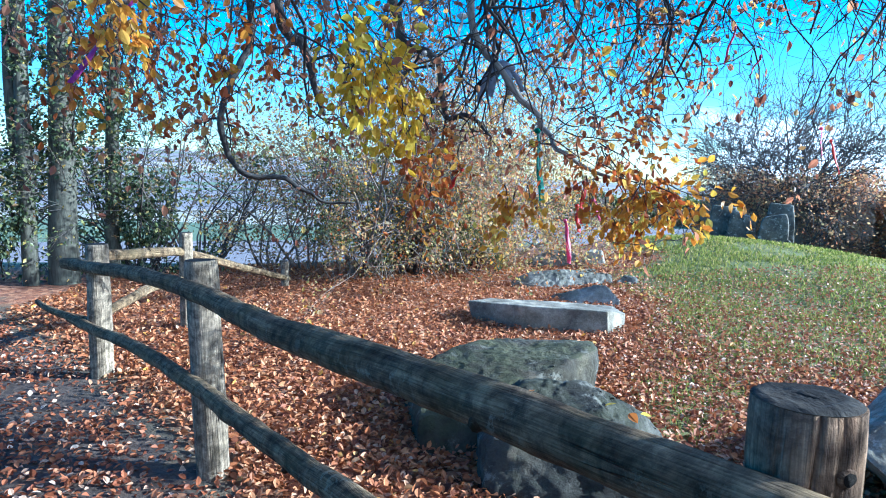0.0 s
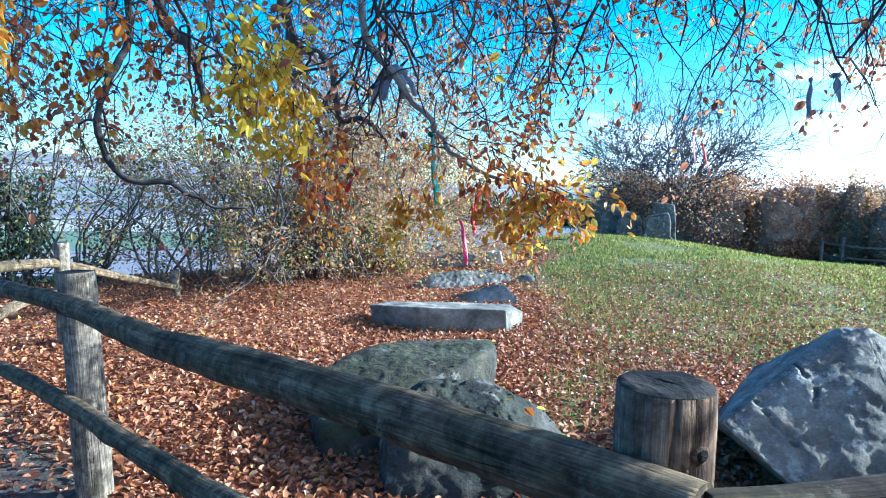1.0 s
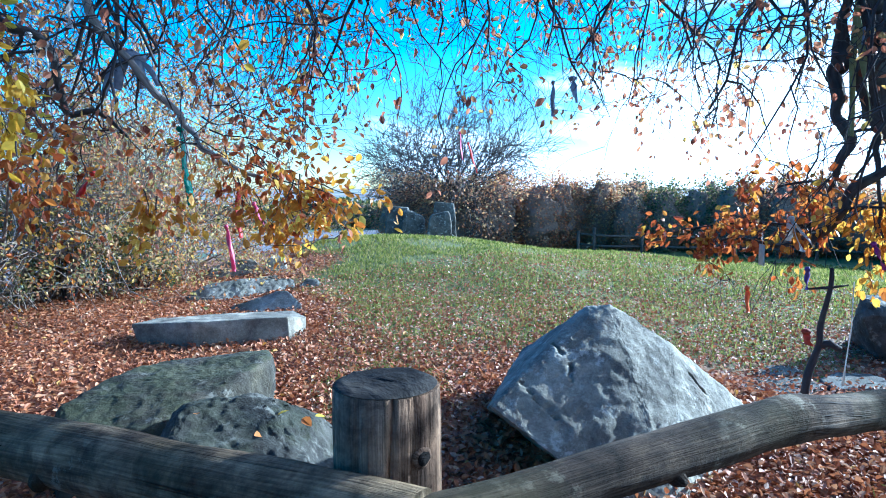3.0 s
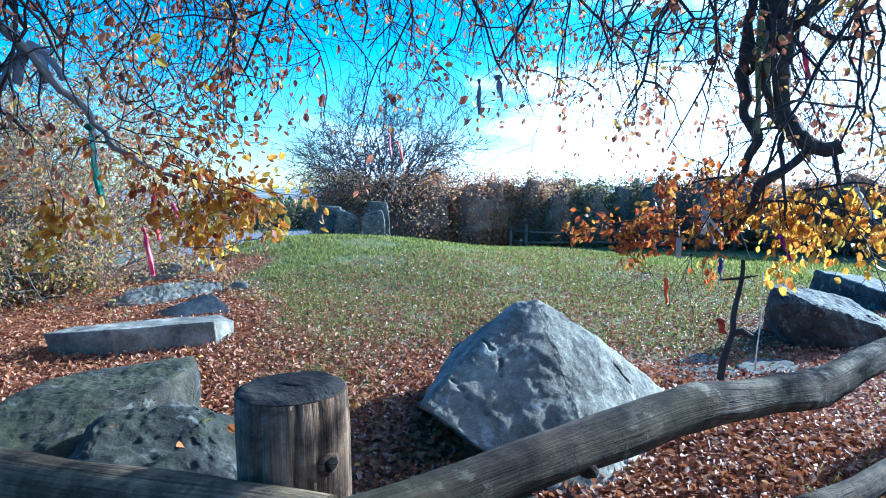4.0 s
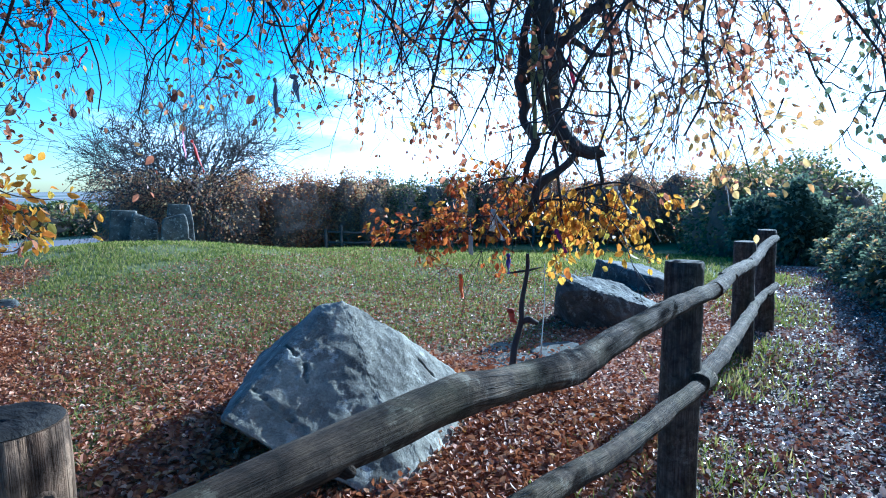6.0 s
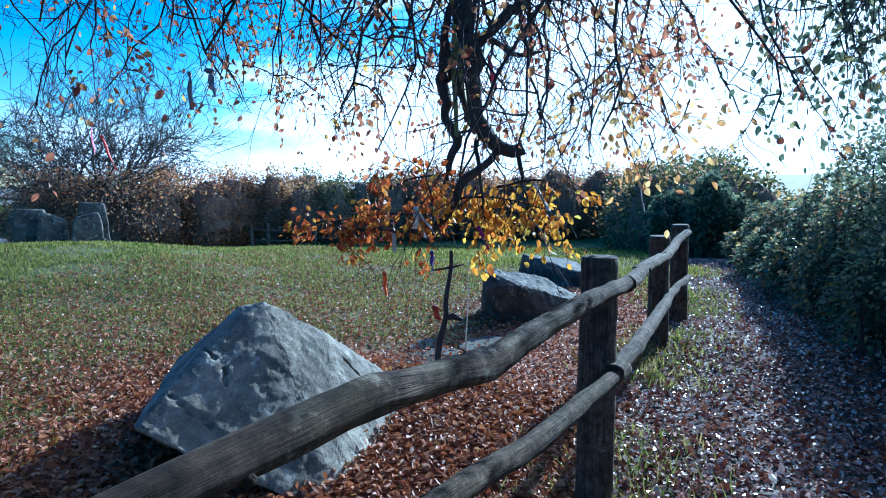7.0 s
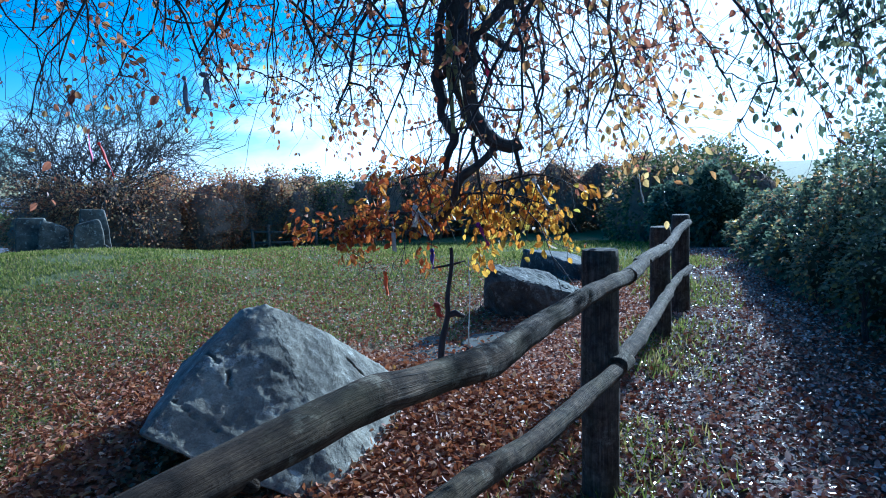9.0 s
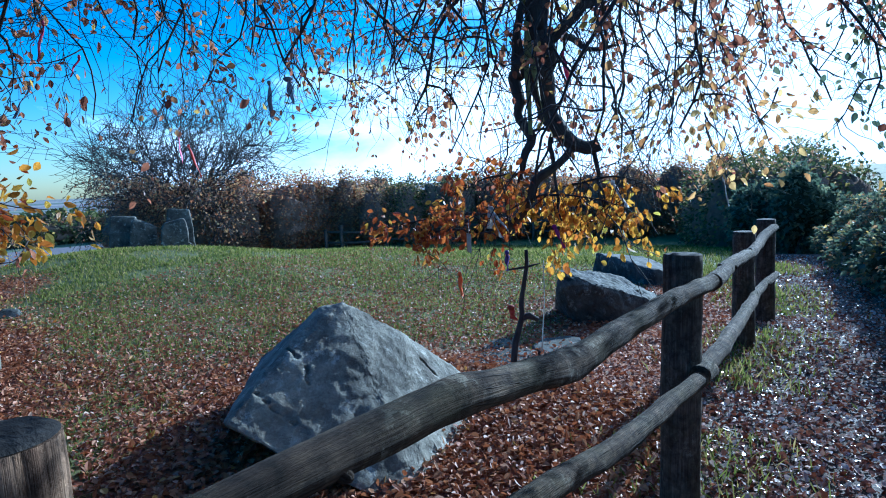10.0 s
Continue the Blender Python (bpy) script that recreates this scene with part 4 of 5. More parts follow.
def shrub(name, x, y, tall, seed, leaf, count, size, bark, label, category="bush", stems=4, depth=3, spread=0.75, kids=3, r=0.03, z=None, group="", leaf2=None):
    rng = random.Random(seed)
    z0 = (h1(x, y) if z is None else z) - 0.05
    thing = empty(name, (x, y, z0), label, category, group)
    tips = []
    for s in range(stems):
        t = Tubes()
        a0 = rng.uniform(0, 6.28)
        d = Vector((0.5 * math.cos(a0), 0.5 * math.sin(a0), 1))
        grow(t, tips, (x + 0.12 * math.cos(a0), y + 0.12 * math.sin(a0), z0), d, tall * rng.uniform(0.55, 0.8), r * rng.uniform(0.7, 1.2), depth, rng, 0.02, spread, 7, 0.16, kids)
        stem = under(t.link("stem", bark), thing)
        if depth < 3:
            tagged(stem, "", "", "", "stuff")
    kept = [tp for tp in tips if noise.noise(tp[0] * 2.6) > -0.05] or tips
    ob = leaves_on("foliage", kept, count, size, leaf, thing, seed, 0.06)
    tagged(ob, "", "", "", "stuff")
    if leaf2:
        tagged(leaves_on("foliage", tips, count // 6, size * 0.9, leaf2, thing, seed + 500, 0.1), "", "", "", "stuff")
    return thing


def ivy_mass(name, boxes, count, size, mat, label, seed, category="bush", trunk=None, twigs=60, bark=None, parent_at=None, mat2=None, core=0.8):
    """A leafy mass: clumps of leaves round uneven lumps, with stems inside."""
    rng = np.random.RandomState(seed)
    prng = random.Random(seed)
    at = parent_at or boxes[0][0]
    thing = empty(name, at, label, category)
    cs, ds = [], []
    vol = np.array([b[1][0] * b[1][1] * b[1][2] for b in boxes]) ** 0.67
    share = (vol / vol.sum() * count).astype(int)
    for (c, s), n in zip(boxes, share):
        v = rng.normal(size=(n, 3))
        v /= np.linalg.norm(v, axis=1, keepdims=True)
        rad = rng.uniform(0.62, 1.0, (n, 1)) ** 0.5
        lump = np.array([1 + 0.32 * noise.noise(Vector(q * 2.3) + Vector((seed, c[0], c[1]))) + 0.18 * noise.noise(Vector(q * 6.1) + Vector((c[2], seed, 0))) for q in v])[:, None]
        cs.append(np.array(c) + v * rad * lump * np.array(s))
        ds.append(v + rng.normal(0, 0.6, (n, 3)) - np.array((0, 0, 0.5)))
    cs, ds = np.concatenate(cs), np.concatenate(ds)
    ups = rng.normal(0, 0.5, cs.shape) + np.array((0, 0, 1.0))
    ln = size * rng.uniform(0.6, 1.35, len(cs))
    half = rng.uniform(size=len(cs)) < (0.25 if mat2 else 0.0)
    ob = leaf_mesh("foliage", cs[~half], ds[~half], ups[~half], ln[~half], ln[~half] * 0.8, mat, 0.2, True)
    tagged(under(ob, thing), "", "", "", "stuff")
    if mat2:
        ob = leaf_mesh("foliage", cs[half], ds[half], ups[half], ln[half], ln[half] * 0.7, mat2, 0.2, True)
        tagged(under(ob, thing), "", "", "", "stuff")
    # solid lumps added behind the leaves to close the gaps
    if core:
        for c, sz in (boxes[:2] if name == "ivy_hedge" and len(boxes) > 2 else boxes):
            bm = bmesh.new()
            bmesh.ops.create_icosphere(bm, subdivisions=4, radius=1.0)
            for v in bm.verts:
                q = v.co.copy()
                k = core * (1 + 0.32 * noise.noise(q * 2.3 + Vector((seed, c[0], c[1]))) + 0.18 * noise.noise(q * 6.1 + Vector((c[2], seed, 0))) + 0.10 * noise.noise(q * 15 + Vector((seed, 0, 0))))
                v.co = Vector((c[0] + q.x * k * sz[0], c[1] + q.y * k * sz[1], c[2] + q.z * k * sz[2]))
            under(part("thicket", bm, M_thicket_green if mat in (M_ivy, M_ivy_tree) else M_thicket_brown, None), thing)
    t = Tubes()
    tips = []
    for _ in range(twigs):
        c, s = boxes[prng.randrange(len(boxes))]
        p = Vector((c[0] + prng.uniform(-0.7, 0.7) * s[0], c[1] + prng.uniform(-0.7, 0.7) * s[1], c[2] - s[2] * prng.uniform(0.3, 0.9)))
        grow(t, tips, p, (prng.gauss(0, 0.4), prng.gauss(0, 0.4), 1), s[2] * prng.uniform(0.6, 1.15), 0.014, 1, prng, 0.0, 0.6, 5, 0.15, 3)
    under(t.link("twig_mass", bark or M_twig), thing)
    tagged(thing.children[-1], "", "", "", "stuff")
    if trunk:
        for pts, rs in trunk:
            tt = Tubes()
            tt.add(smooth_path(pts, 5), np.interp(np.linspace(0, 1, (len(pts) - 1) * 5 + 1), np.linspace(0, 1, len(rs)), rs).tolist(), 14, 0.1)
            under(tt.link("trunk", M_ivy_bark), thing)
    return thing


# scrub along the terrace rim
SCRUB = [(-4.6, 9.6, 3.0), (-3.8, 9.9, 2.6), (-2.9, 10.6, 2.3), (-1.15, 9.4, 3.1), (-0.6, 9.9, 3.0), (0.1, 10.3, 2.7), (0.75, 11.0, 2.3), (-1.7, 11.2, 2.4), (1.3, 11.9, 1.6), (-0.3, 11.2, 2.8), (-0.9, 10.2, 3.4), (0.35, 10.9, 3.2), (-2.1, 9.9, 2.7), (1.0, 12.0, 2.4)]
for i, (x, y, tall) in enumerate(SCRUB):
    thin = x < -1.5
    shrub("scrub_bush", x, y, tall * 1.2, 100 + i, M_scrub_leaf, 900 if thin else 4200, 0.052, M_scrub, "thin half-bare scrub with sparse green and brown leaves" if thin else "dense tangled scrub with russet and yellow autumn leaves", "bush", 5 if thin else 10, 3, 0.95, 3, 0.024, group="scrub on the rim", leaf2=None if thin else M_orange)
for i, (x, y, tall) in enumerate([(-4.3, 9.2, 3.0), (-3.6, 9.6, 2.4), (-5.0, 10.2, 3.6)]):
    shrub("scrub_bush", x, y, tall, 170 + i, M_green_scrub, 1500, 0.06, M_twig, "green half-leafless bush below the ivy trees", "bush", 7, 3, 0.9, 3, 0.022, group="scrub on the rim", leaf2=M_scrub_leaf)
for i, (x, y, tall) in enumerate([(-0.95, 9.25, 1.7), (-0.45, 9.5, 1.3), (0.5, 10.2, 1.2)]):
    shrub("scrub_bush", x, y, tall, 180 + i, M_green_scrub, 3200, 0.05, M_twig, "dark green ivy-grown bush at the rim", "bush", 8, 3, 0.95, 3, 0.02, group="scrub on the rim", leaf2=M_gold)
# low bramble and dry weeds at the foot of the scrub
for i, (x, y) in enumerate([(-1.4, 8.9), (-0.7, 9.0), (0.2, 9.6), (1.0, 10.3), (-2.4, 9.2), (3.6, 12.6)]):
    shrub("weed_clump", x, y, 0.9, 140 + i, M_scrub_leaf, 220, 0.05, M_scrub, "dry pale weeds and bramble", "bush", 9, 2, 0.8, 3, 0.008, group="weeds on the rim")

# ivy-clad trees beside the path's far end
ivy_mass("ivy_tree", [((-4.87, 8.2, 2.1), (0.27, 0.27, 0.8)), ((-4.84, 8.2, 3.3), (0.25, 0.25, 0.8)), ((-4.78, 8.2, 4.7), (0.26, 0.26, 1.0)), ((-4.6, 8.3, 2.9), (0.3, 0.2, 0.22)), ((-5.02, 8.1, 3.9), (0.25, 0.2, 0.2))],
         4600, 0.06, M_ivy_tree, "tall ivy-clad tree with a bare pale lower trunk", 201, "tree",
         [([(-4.9, 8.2, -0.3), (-4.88, 8.2, 1.2), (-4.84, 8.2, 3.0), (-4.75, 8.2, 6.4)], [0.20, 0.16, 0.14, 0.10])], 14, M_twig, (-4.9, 8.2, 0), M_green_scrub, 0)
ivy_mass("ivy_tree", [((-5.25, 8.0, 1.5), (0.2, 0.2, 0.9)), ((-5.6, 7.9, 1.0), (0.35, 0.35, 0.7)), ((-5.22, 8.0, 3.2), (0.16, 0.16, 0.8))],
         3000, 0.06, M_ivy_tree, "slim dark ivy-grown tree beside the path", 203, "tree",
         [([(-5.2, 8.0, -0.3), (-5.22, 8.0, 2.0), (-5.2, 8.0, 6.4)], [0.10, 0.085, 0.06]), ([(-5.35, 8.05, 1.6), (-5.4, 8.05, 3.0), (-5.15, 8.0, 6.2)], [0.07, 0.06, 0.045])], 16, M_twig, (-5.2, 8.0, 0), M_green_scrub, 0)
ivy_mass("ivy_tree", [((-4.5, 8.75, 1.6), (0.3, 0.3, 0.7)), ((-4.46, 8.75, 2.8), (0.22, 0.22, 0.8)), ((-4.15, 8.9, 0.9), (0.36, 0.36, 0.5)), ((-4.3, 8.8, 4.2), (0.14, 0.14, 0.6))],
         3600, 0.06, M_ivy_tree, "ivy-smothered slender tree with twiggy sides", 204, "tree",
         [([(-4.55, 8.75, -0.3), (-4.5, 8.75, 2.0), (-4.3, 8.8, 6.3)], [0.10, 0.085, 0.06])], 26, M_twig, (-4.4, 8.75, 0), M_green_scrub, 0.3)
ivy_mass("ivy_tree", [((-6.9, 7.1, 2.0), (0.7, 0.7, 2.4)), ((-7.8, 6.5, 2.6), (0.9, 0.9, 2.6))],
         6000, 0.095, M_ivy_tree, "tall dark ivy-clad trees beside the path", 205, "tree",
         [([(-6.8, 7.2, -0.3), (-6.8, 7.2, 2.0), (-6.5, 7.3, 6.2)], [0.12, 0.10, 0.07])], 20, M_twig, (-6.9, 7.1, 0), None, 0.55)
ivy_mass("hedge_bank", [((-6.5, 8.6, 0.4), (2.0, 0.8, 0.8)), ((-4.6, 9.3, 0.2), (0.9, 0.5, 0.55)), ((-3.9, 9.5, 0.0), (0.7, 0.4, 0.4)), ((-9.0, 7.5, 0.9), (2.0, 1.5, 1.6))], 7000, 0.06, M_green_scrub, "low dark undergrowth below the ivy trees", 202, "bush", None, 90, M_twig, None, M_ivy, 0)

# far crown behind the standing stones
def far_tree(name, x, y, tall, seed, label):
    rng = random.Random(seed)
    z0 = h1(x, y) - 0.1
    thing = empty(name, (x, y, z0), label, "tree")
    t, tips = Tubes(), []
    t.add([(x, y, z0), (x + 0.1, y, z0 + tall * 0.25), (x, y + 0.1, z0 + tall * 0.4)], [0.3, 0.24, 0.2], 9, 0.1, False)
    under(t.link("trunk", M_bark), thing)
    t = Tubes()
    for k in range(36):
        a0, f = rng.uniform(0, 6.28), rng.uniform(0.12, 0.42)
        d = Vector((math.cos(a0), math.sin(a0), rng.uniform(0.1, 1.3)))
        grow(t, tips, (x, y, z0 + tall * f), d, tall * rng.uniform(0.38, 0.6), 0.05, 3, rng, -0.01, 0.75, 5, 0.14, 5, 0.014)
    tagged(under(t.link("crown", M_twig), thing), "", "", "", "stuff")
    low = [tp for tp in tips if tp[0].z < z0 + tall * 0.5] or tips
    tagged(leaves_on("foliage", low, 5000, 0.11, M_hedge, thing, seed, 0.15), "", "", "", "stuff")
    tagged(leaves_on("foliage", low, 3500, 0.11, M_russet, thing, seed + 1, 0.15), "", "", "", "stuff")
    return thing


far_tree("beech_tree", 14.6, 26.6, 7.2, 301, "wide-crowned half-bare tree with russet skirts behind the stones")

# hedgerow across the far side, in lengths
HEDGE = [(13.2, 29.4), (15.5, 26.5), (19.0, 24.2), (22.0, 21.5), (24.4, 18.6), (26.4, 15.5), (28.0, 12.0), (29.0, 8.8), (29.3, 6.2), (24.5, 5.2), (20.5, 4.6)]
HEDGE_TALL = (1.9, 1.9, 2.05, 1.95, 2.0, 1.8, 1.9, 1.85, 2.0, 1.7, 1.5)
HEDGE_LEAF = (M_russet, M_russet, M_hedge, M_green_scrub, M_hedge, M_russet, M_hedge, M_hedge, M_green_scrub, M_green_scrub, M_green_scrub)
hrng = random.Random(311)
for i, (x, y) in enumerate(HEDGE):
    z, tall = h1(x, y), HEDGE_TALL[i]
    nx, ny = HEDGE[min(i + 1, len(HEDGE) - 1)] if i + 1 < len(HEDGE) else (x - 3.0, y - 0.8)
    lumps = []
    for k in range(9):      # uneven lumps on the way to the next length
        f = (k + 0.5) / 9
        w = hrng.uniform(0.7, 1.35)
        hz = tall * hrng.uniform(0.8, 1.1)
        lumps.append(((x + (nx - x) * f + hrng.gauss(0, 0.7), y + (ny - y) * f + hrng.gauss(0, 0.7), z + hz * 0.72), (w, w, hz)))
    mats = HEDGE_LEAF[i]
    ivy_mass("hedgerow", lumps, 15000, 0.115, mats, ("russet-brown", "russet-brown", "dull brown", "grey-green", "dull brown", "russet-brown", "dull brown", "dull brown", "grey-green", "grey-green", "grey-green")[i] + " tall mixed hedgerow in late autumn leaf", 310 + i, "hedge", None, 70, M_scrub, (x, y, z), M_hedge if mats is not M_hedge else M_russet, 0.7)

# ivy hedge along the path
PATH_HEDGE = [(4.5, -1.15, 1.75), (5.8, -0.85, 1.72), (7.0, -0.45, 1.68), (8.2, 0.0, 1.55), (9.5, 0.45, 1.15), (11.0, 0.95, 0.9), (13.0, 1.45, 0.72), (15.5, 2.0, 0.62)]
for i, (x, y, tall) in enumerate(PATH_HEDGE):
    ivy_mass("ivy_hedge", [((x, y - 0.1, tall * 0.4), (0.95, 0.60, tall * 0.5)), ((x - 0.3, y + 0.15, tall * 0.25), (0.8, 0.5, tall * 0.4)), ((x + 0.3, y - 0.2, tall * 0.85), (0.8, 0.5, tall * 0.4))],
             12000 if i < 4 else 6000, 0.046 if i < 4 else 0.07, M_ivy, "dark overgrown ivy hedge along the path", 330 + i, "hedge", None, 26, M_twig, (x, y, 0), M_scrub_leaf if i > 2 else M_green_scrub, 0.62)
ivy_mass("ivy_tree", [((14.6, 2.75, 0.55), (0.55, 0.5, 0.95)), ((15.6, 3.6, 0.3), (1.0, 0.7, 0.8)), ((14.9, 2.3, 0.2), (0.6, 0.5, 0.75))], 6000, 0.10, M_ivy, "rounded ivy-covered tree where the path bends", 350, "tree", [([(14.6, 2.8, -0.6), (14.6, 2.8, 1.0)], [0.12, 0.06])], 26, M_twig, (14.6, 2.8, 0))

# woods beyond the field
for i, (x, y, w, h) in enumerate([(13.0, 118.0, 14.0, 3.6), (26.0, 114.0, 14.0, 3.8), (38.0, 109.0, 13.0, 3.9), (49.0, 103.0, 12.0, 3.8), (-12.0, 170.0, 18.0, 4.0)]):
    z = h1(x, y)
    ivy_mass("far_wood", [((x, y, z + h * 0.5), (w * 0.62, 4.0, h * 0.75)), ((x - w * 0.3, y + 1, z + h * 0.45), (w * 0.4, 4.0, h * 0.7))], 4000, 0.75, M_green_scrub, "distant dull green line of woods beyond the field", 380 + i, "woods", None, 6, M_twig, (x, y, z), None)
# unseen hedge added to close the path behind and block sky light
UNSEEN_BACK = [(-7.0, -2.2), (-4.6, -3.0), (-2.2, -3.6), (0.2, -5.0), (2.4, -3.4)]
for i, (x, y) in enumerate(UNSEEN_BACK):
    ivy_mass("ivy_hedge", [((x, y, 1.3), (1.5, 0.9, 1.7)), ((x + 0.6, y - 0.4, 2.6), (1.2, 0.9, 1.1))], 2600, 0.12, M_ivy, "dark overgrown ivy hedge along the path", 400 + i, "hedge", None, 16, M_twig, (x, y, 0))

# ---- the beech that hangs over the fence ----
beech = empty("beech_tree", (0.6, -3.4, 0), "old beech with long drooping boughs in thin autumn leaf", "tree")
tt = Tubes()
tt.add(smooth_path([(0.6, -3.4, -0.3), (0.6, -3.4, 0.6), (0.62, -3.35, 2.5), (0.7, -3.2, 4.4), (0.7, -3.1, 6.4)], 5), np.linspace(0.46, 0.26, 21).tolist(), 20, 0.08)
under(tt.link("trunk", M_bark), beech)


def limb(pts, radii, label="", bark=None):
    t = Tubes()
    line = smooth_path(pts, 6)
    line = [p + sum(((a1 * Vector((noise.noise(p * f1), noise.noise(p * f1 + Vector((5, 0, 0))), noise.noise(p * f1 + Vector((0, 9, 0)))))) for a1, f1 in ((0.03, 9), (0.05, 3.5))), Vector()) for p in line]
    rs = np.interp(np.linspace(0, 1, len(line)), np.linspace(0, 1, len(radii)), radii).tolist()
    t.add(line, rs, 12, 0.3)
    under(t.link("limb", bark or M_bark, None, label), beech)
    for p, r in zip(line, rs):      # side shoots where the bough is thin
        if r < 0.03 and (p - Vector((3.35, 1.8, 1.8))).length > 0.9 and srng.random() < 0.3:
            grow(twig_tubes, rust_tips, p, (srng.gauss(0, 0.7), srng.gauss(0, 0.7), srng.gauss(-0.2, 0.6)), srng.uniform(0.15, 0.5), max(0.004, r * 0.45), 1, srng, 0.08, 0.7, 5, 0.3, 3, 0.0022)
    return line


twig_tubes = Tubes()
rust_tips, gold_tips, orange_tips, ochre_tips, pale_tips, yellow_tips = [], [], [], [], [], []
rng = random.Random(77)
srng = random.Random(78)

limb([(0.7, -3.1, 4.3), (1.4, -1.2, 5.0), (2.6, 0.9, 4.4), (3.26, 1.80, 3.1), (3.34, 1.83, 2.36), (3.35, 1.81, 2.21), (3.36, 1.79, 2.05), (3.37, 1.78, 1.86), (3.38, 1.76, 1.73), (3.42, 1.69, 1.65), (3.48, 1.58, 1.63)],
     [0.16, 0.13, 0.10, 0.08, 0.064, 0.062, 0.060, 0.054, 0.05, 0.04, 0.034], "thick hanging limb with a broken stub")
limb([(3.30, 1.80, 2.9), (3.30, 1.89, 2.48), (3.28, 1.92, 2.25), (3.28, 1.92, 2.08), (3.26, 1.95, 2.02), (3.27, 1.94, 1.82), (3.29, 1.90, 1.74), (3.31, 1.88, 1.66), (3.29, 1.91, 1.55), (3.26, 1.94, 1.42)], [0.02, 0.02, 0.022, 0.05, 0.032, 0.024, 0.030, 0.026, 0.022, 0.008], "knotted side strand of the limb")
limb([(3.44, 1.66, 1.64), (3.41, 1.71, 1.61), (3.37, 1.77, 1.53), (3.33, 1.84, 1.46), (3.29, 1.91, 1.31), (3.24, 1.98, 1.20), (3.21, 2.02, 1.13)], [0.018, 0.02, 0.022, 0.026, 0.022, 0.016, 0.008])
limb([(3.28, 1.92, 2.12), (3.31, 1.87, 2.02), (3.34, 1.83, 1.92), (3.35, 1.81, 1.79)], [0.018, 0.022, 0.02, 0.014])
limb([(3.37, 1.77, 1.74), (3.36, 1.79, 1.66), (3.36, 1.79, 1.55), (3.38, 1.76, 1.38), (3.38, 1.76, 1.23)], [0.014, 0.014, 0.012, 0.008, 0.004])
limb([(3.46, 1.61, 1.63), (3.47, 1.59, 1.50), (3.49, 1.56, 1.39), (3.50, 1.54, 1.27)], [0.013, 0.012, 0.008, 0.004])
limb([(3.36, 1.78, 2.14), (3.37, 1.77, 2.22), (3.41, 1.71, 2.28), (3.45, 1.63, 2.35), (3.5, 1.5, 2.5), (3.3, 0.6, 3.6)], [0.03, 0.032, 0.03, 0.028, 0.03, 0.04])
limb([(3.40, 1.72, 2.26), (3.42, 1.69, 2.21), (3.45, 1.64, 2.15), (3.52, 1.50, 2.15)], [0.016, 0.016, 0.014, 0.006])
limb([(3.27, 1.94, 1.25), (3.14, 2.11, 1.19), (3.01, 2.27, 1.20), (2.89, 2.41, 1.18)], [0.010, 0.009, 0.007, 0.004])
limb([(3.30, 1.89, 1.71), (3.35, 1.81, 1.73), (3.36, 1.78, 1.64), (3.33, 1.84, 1.53), (3.31, 1.86, 1.40)], [0.008, 0.008, 0.007, 0.006, 0.004])
limb([(3.24, 1.98, 1.22), (3.23, 1.99, 1.31), (3.22, 2.0, 1.5), (3.24, 1.97, 1.72)], [0.006, 0.006, 0.005, 0.003])
limb([(3.3, 0.8, 3.3), (3.55, 1.44, 2.42), (3.54, 1.45, 2.15), (3.55, 1.44, 1.87), (3.54, 1.46, 1.5)], [0.012, 0.009, 0.008, 0.007, 0.003])
limb([(0.6, -3.1, 4.6), (-0.2, -0.6, 5.2), (-0.42, 2.2, 4.2), (-0.36, 3.6, 3.0), (-0.32, 3.79, 2.46), (-0.25, 3.8, 2.30), (-0.09, 3.8, 2.20), (-0.01, 3.81, 2.05), (0.02, 3.81, 1.88), (0.14, 3.8, 1.90), (0.25, 3.75, 1.75)],
     [0.13, 0.10, 0.06, 0.035, 0.026, 0.025, 0.023, 0.02, 0.018, 0.013, 0.007])
limb([(-0.2, 2.6, 3.9), (0.05, 3.3, 2.7), (0.14, 3.4, 2.31), (0.31, 3.39, 2.05), (0.48, 3.37, 1.81), (0.60, 3.35, 1.64), (0.88, 3.29, 1.46), (1.27, 3.16, 1.37)], [0.024, 0.022, 0.020, 0.018, 0.015, 0.012, 0.008, 0.004], "pale lichened bough", M_lichen_bark)
limb([(0.5, -3.2, 4.2), (-1.0, 0.0, 4.9), (-1.35, 3.4, 3.6), (-1.28, 4.32, 2.56), (-1.40, 4.28, 2.11), (-1.48, 4.25, 1.80), (-1.39, 4.29, 1.53), (-1.03, 4.38, 1.44), (-0.82, 4.43, 1.32), (-0.6, 4.45, 1.28)], [0.11, 0.08, 0.04, 0.024, 0.022, 0.021, 0.02, 0.016, 0.011, 0.006])
limb([(-1.1, 2.6, 3.9), (-1.11, 4.37, 2.61), (-0.97, 4.40, 2.38), (-0.89, 4.42, 2.16), (-0.82, 4.4, 1.9)], [0.04, 0.034, 0.032, 0.026, 0.01])
limb([(0.75, -3.0, 4.8), (1.2, 0.2, 5.4), (2.0, 2.8, 4.2), (2.35, 3.9, 3.0)], [0.12, 0.09, 0.06, 0.03])
limb([(1.2, 0.2, 5.35), (0.9, 2.6, 4.4), (1.1, 3.9, 3.3), (1.2, 4.3, 2.7)], [0.06, 0.045, 0.03, 0.018])
limb([(2.0, 2.6, 4.3), (3.0, 3.3, 3.6), (3.4, 3.6, 2.9)], [0.05, 0.035, 0.02])
limb([(0.8, -3.0, 4.6), (3.2, -1.4, 5.0), (5.0, 0.2, 4.3), (5.6, 0.8, 3.2)], [0.10, 0.08, 0.05, 0.02])

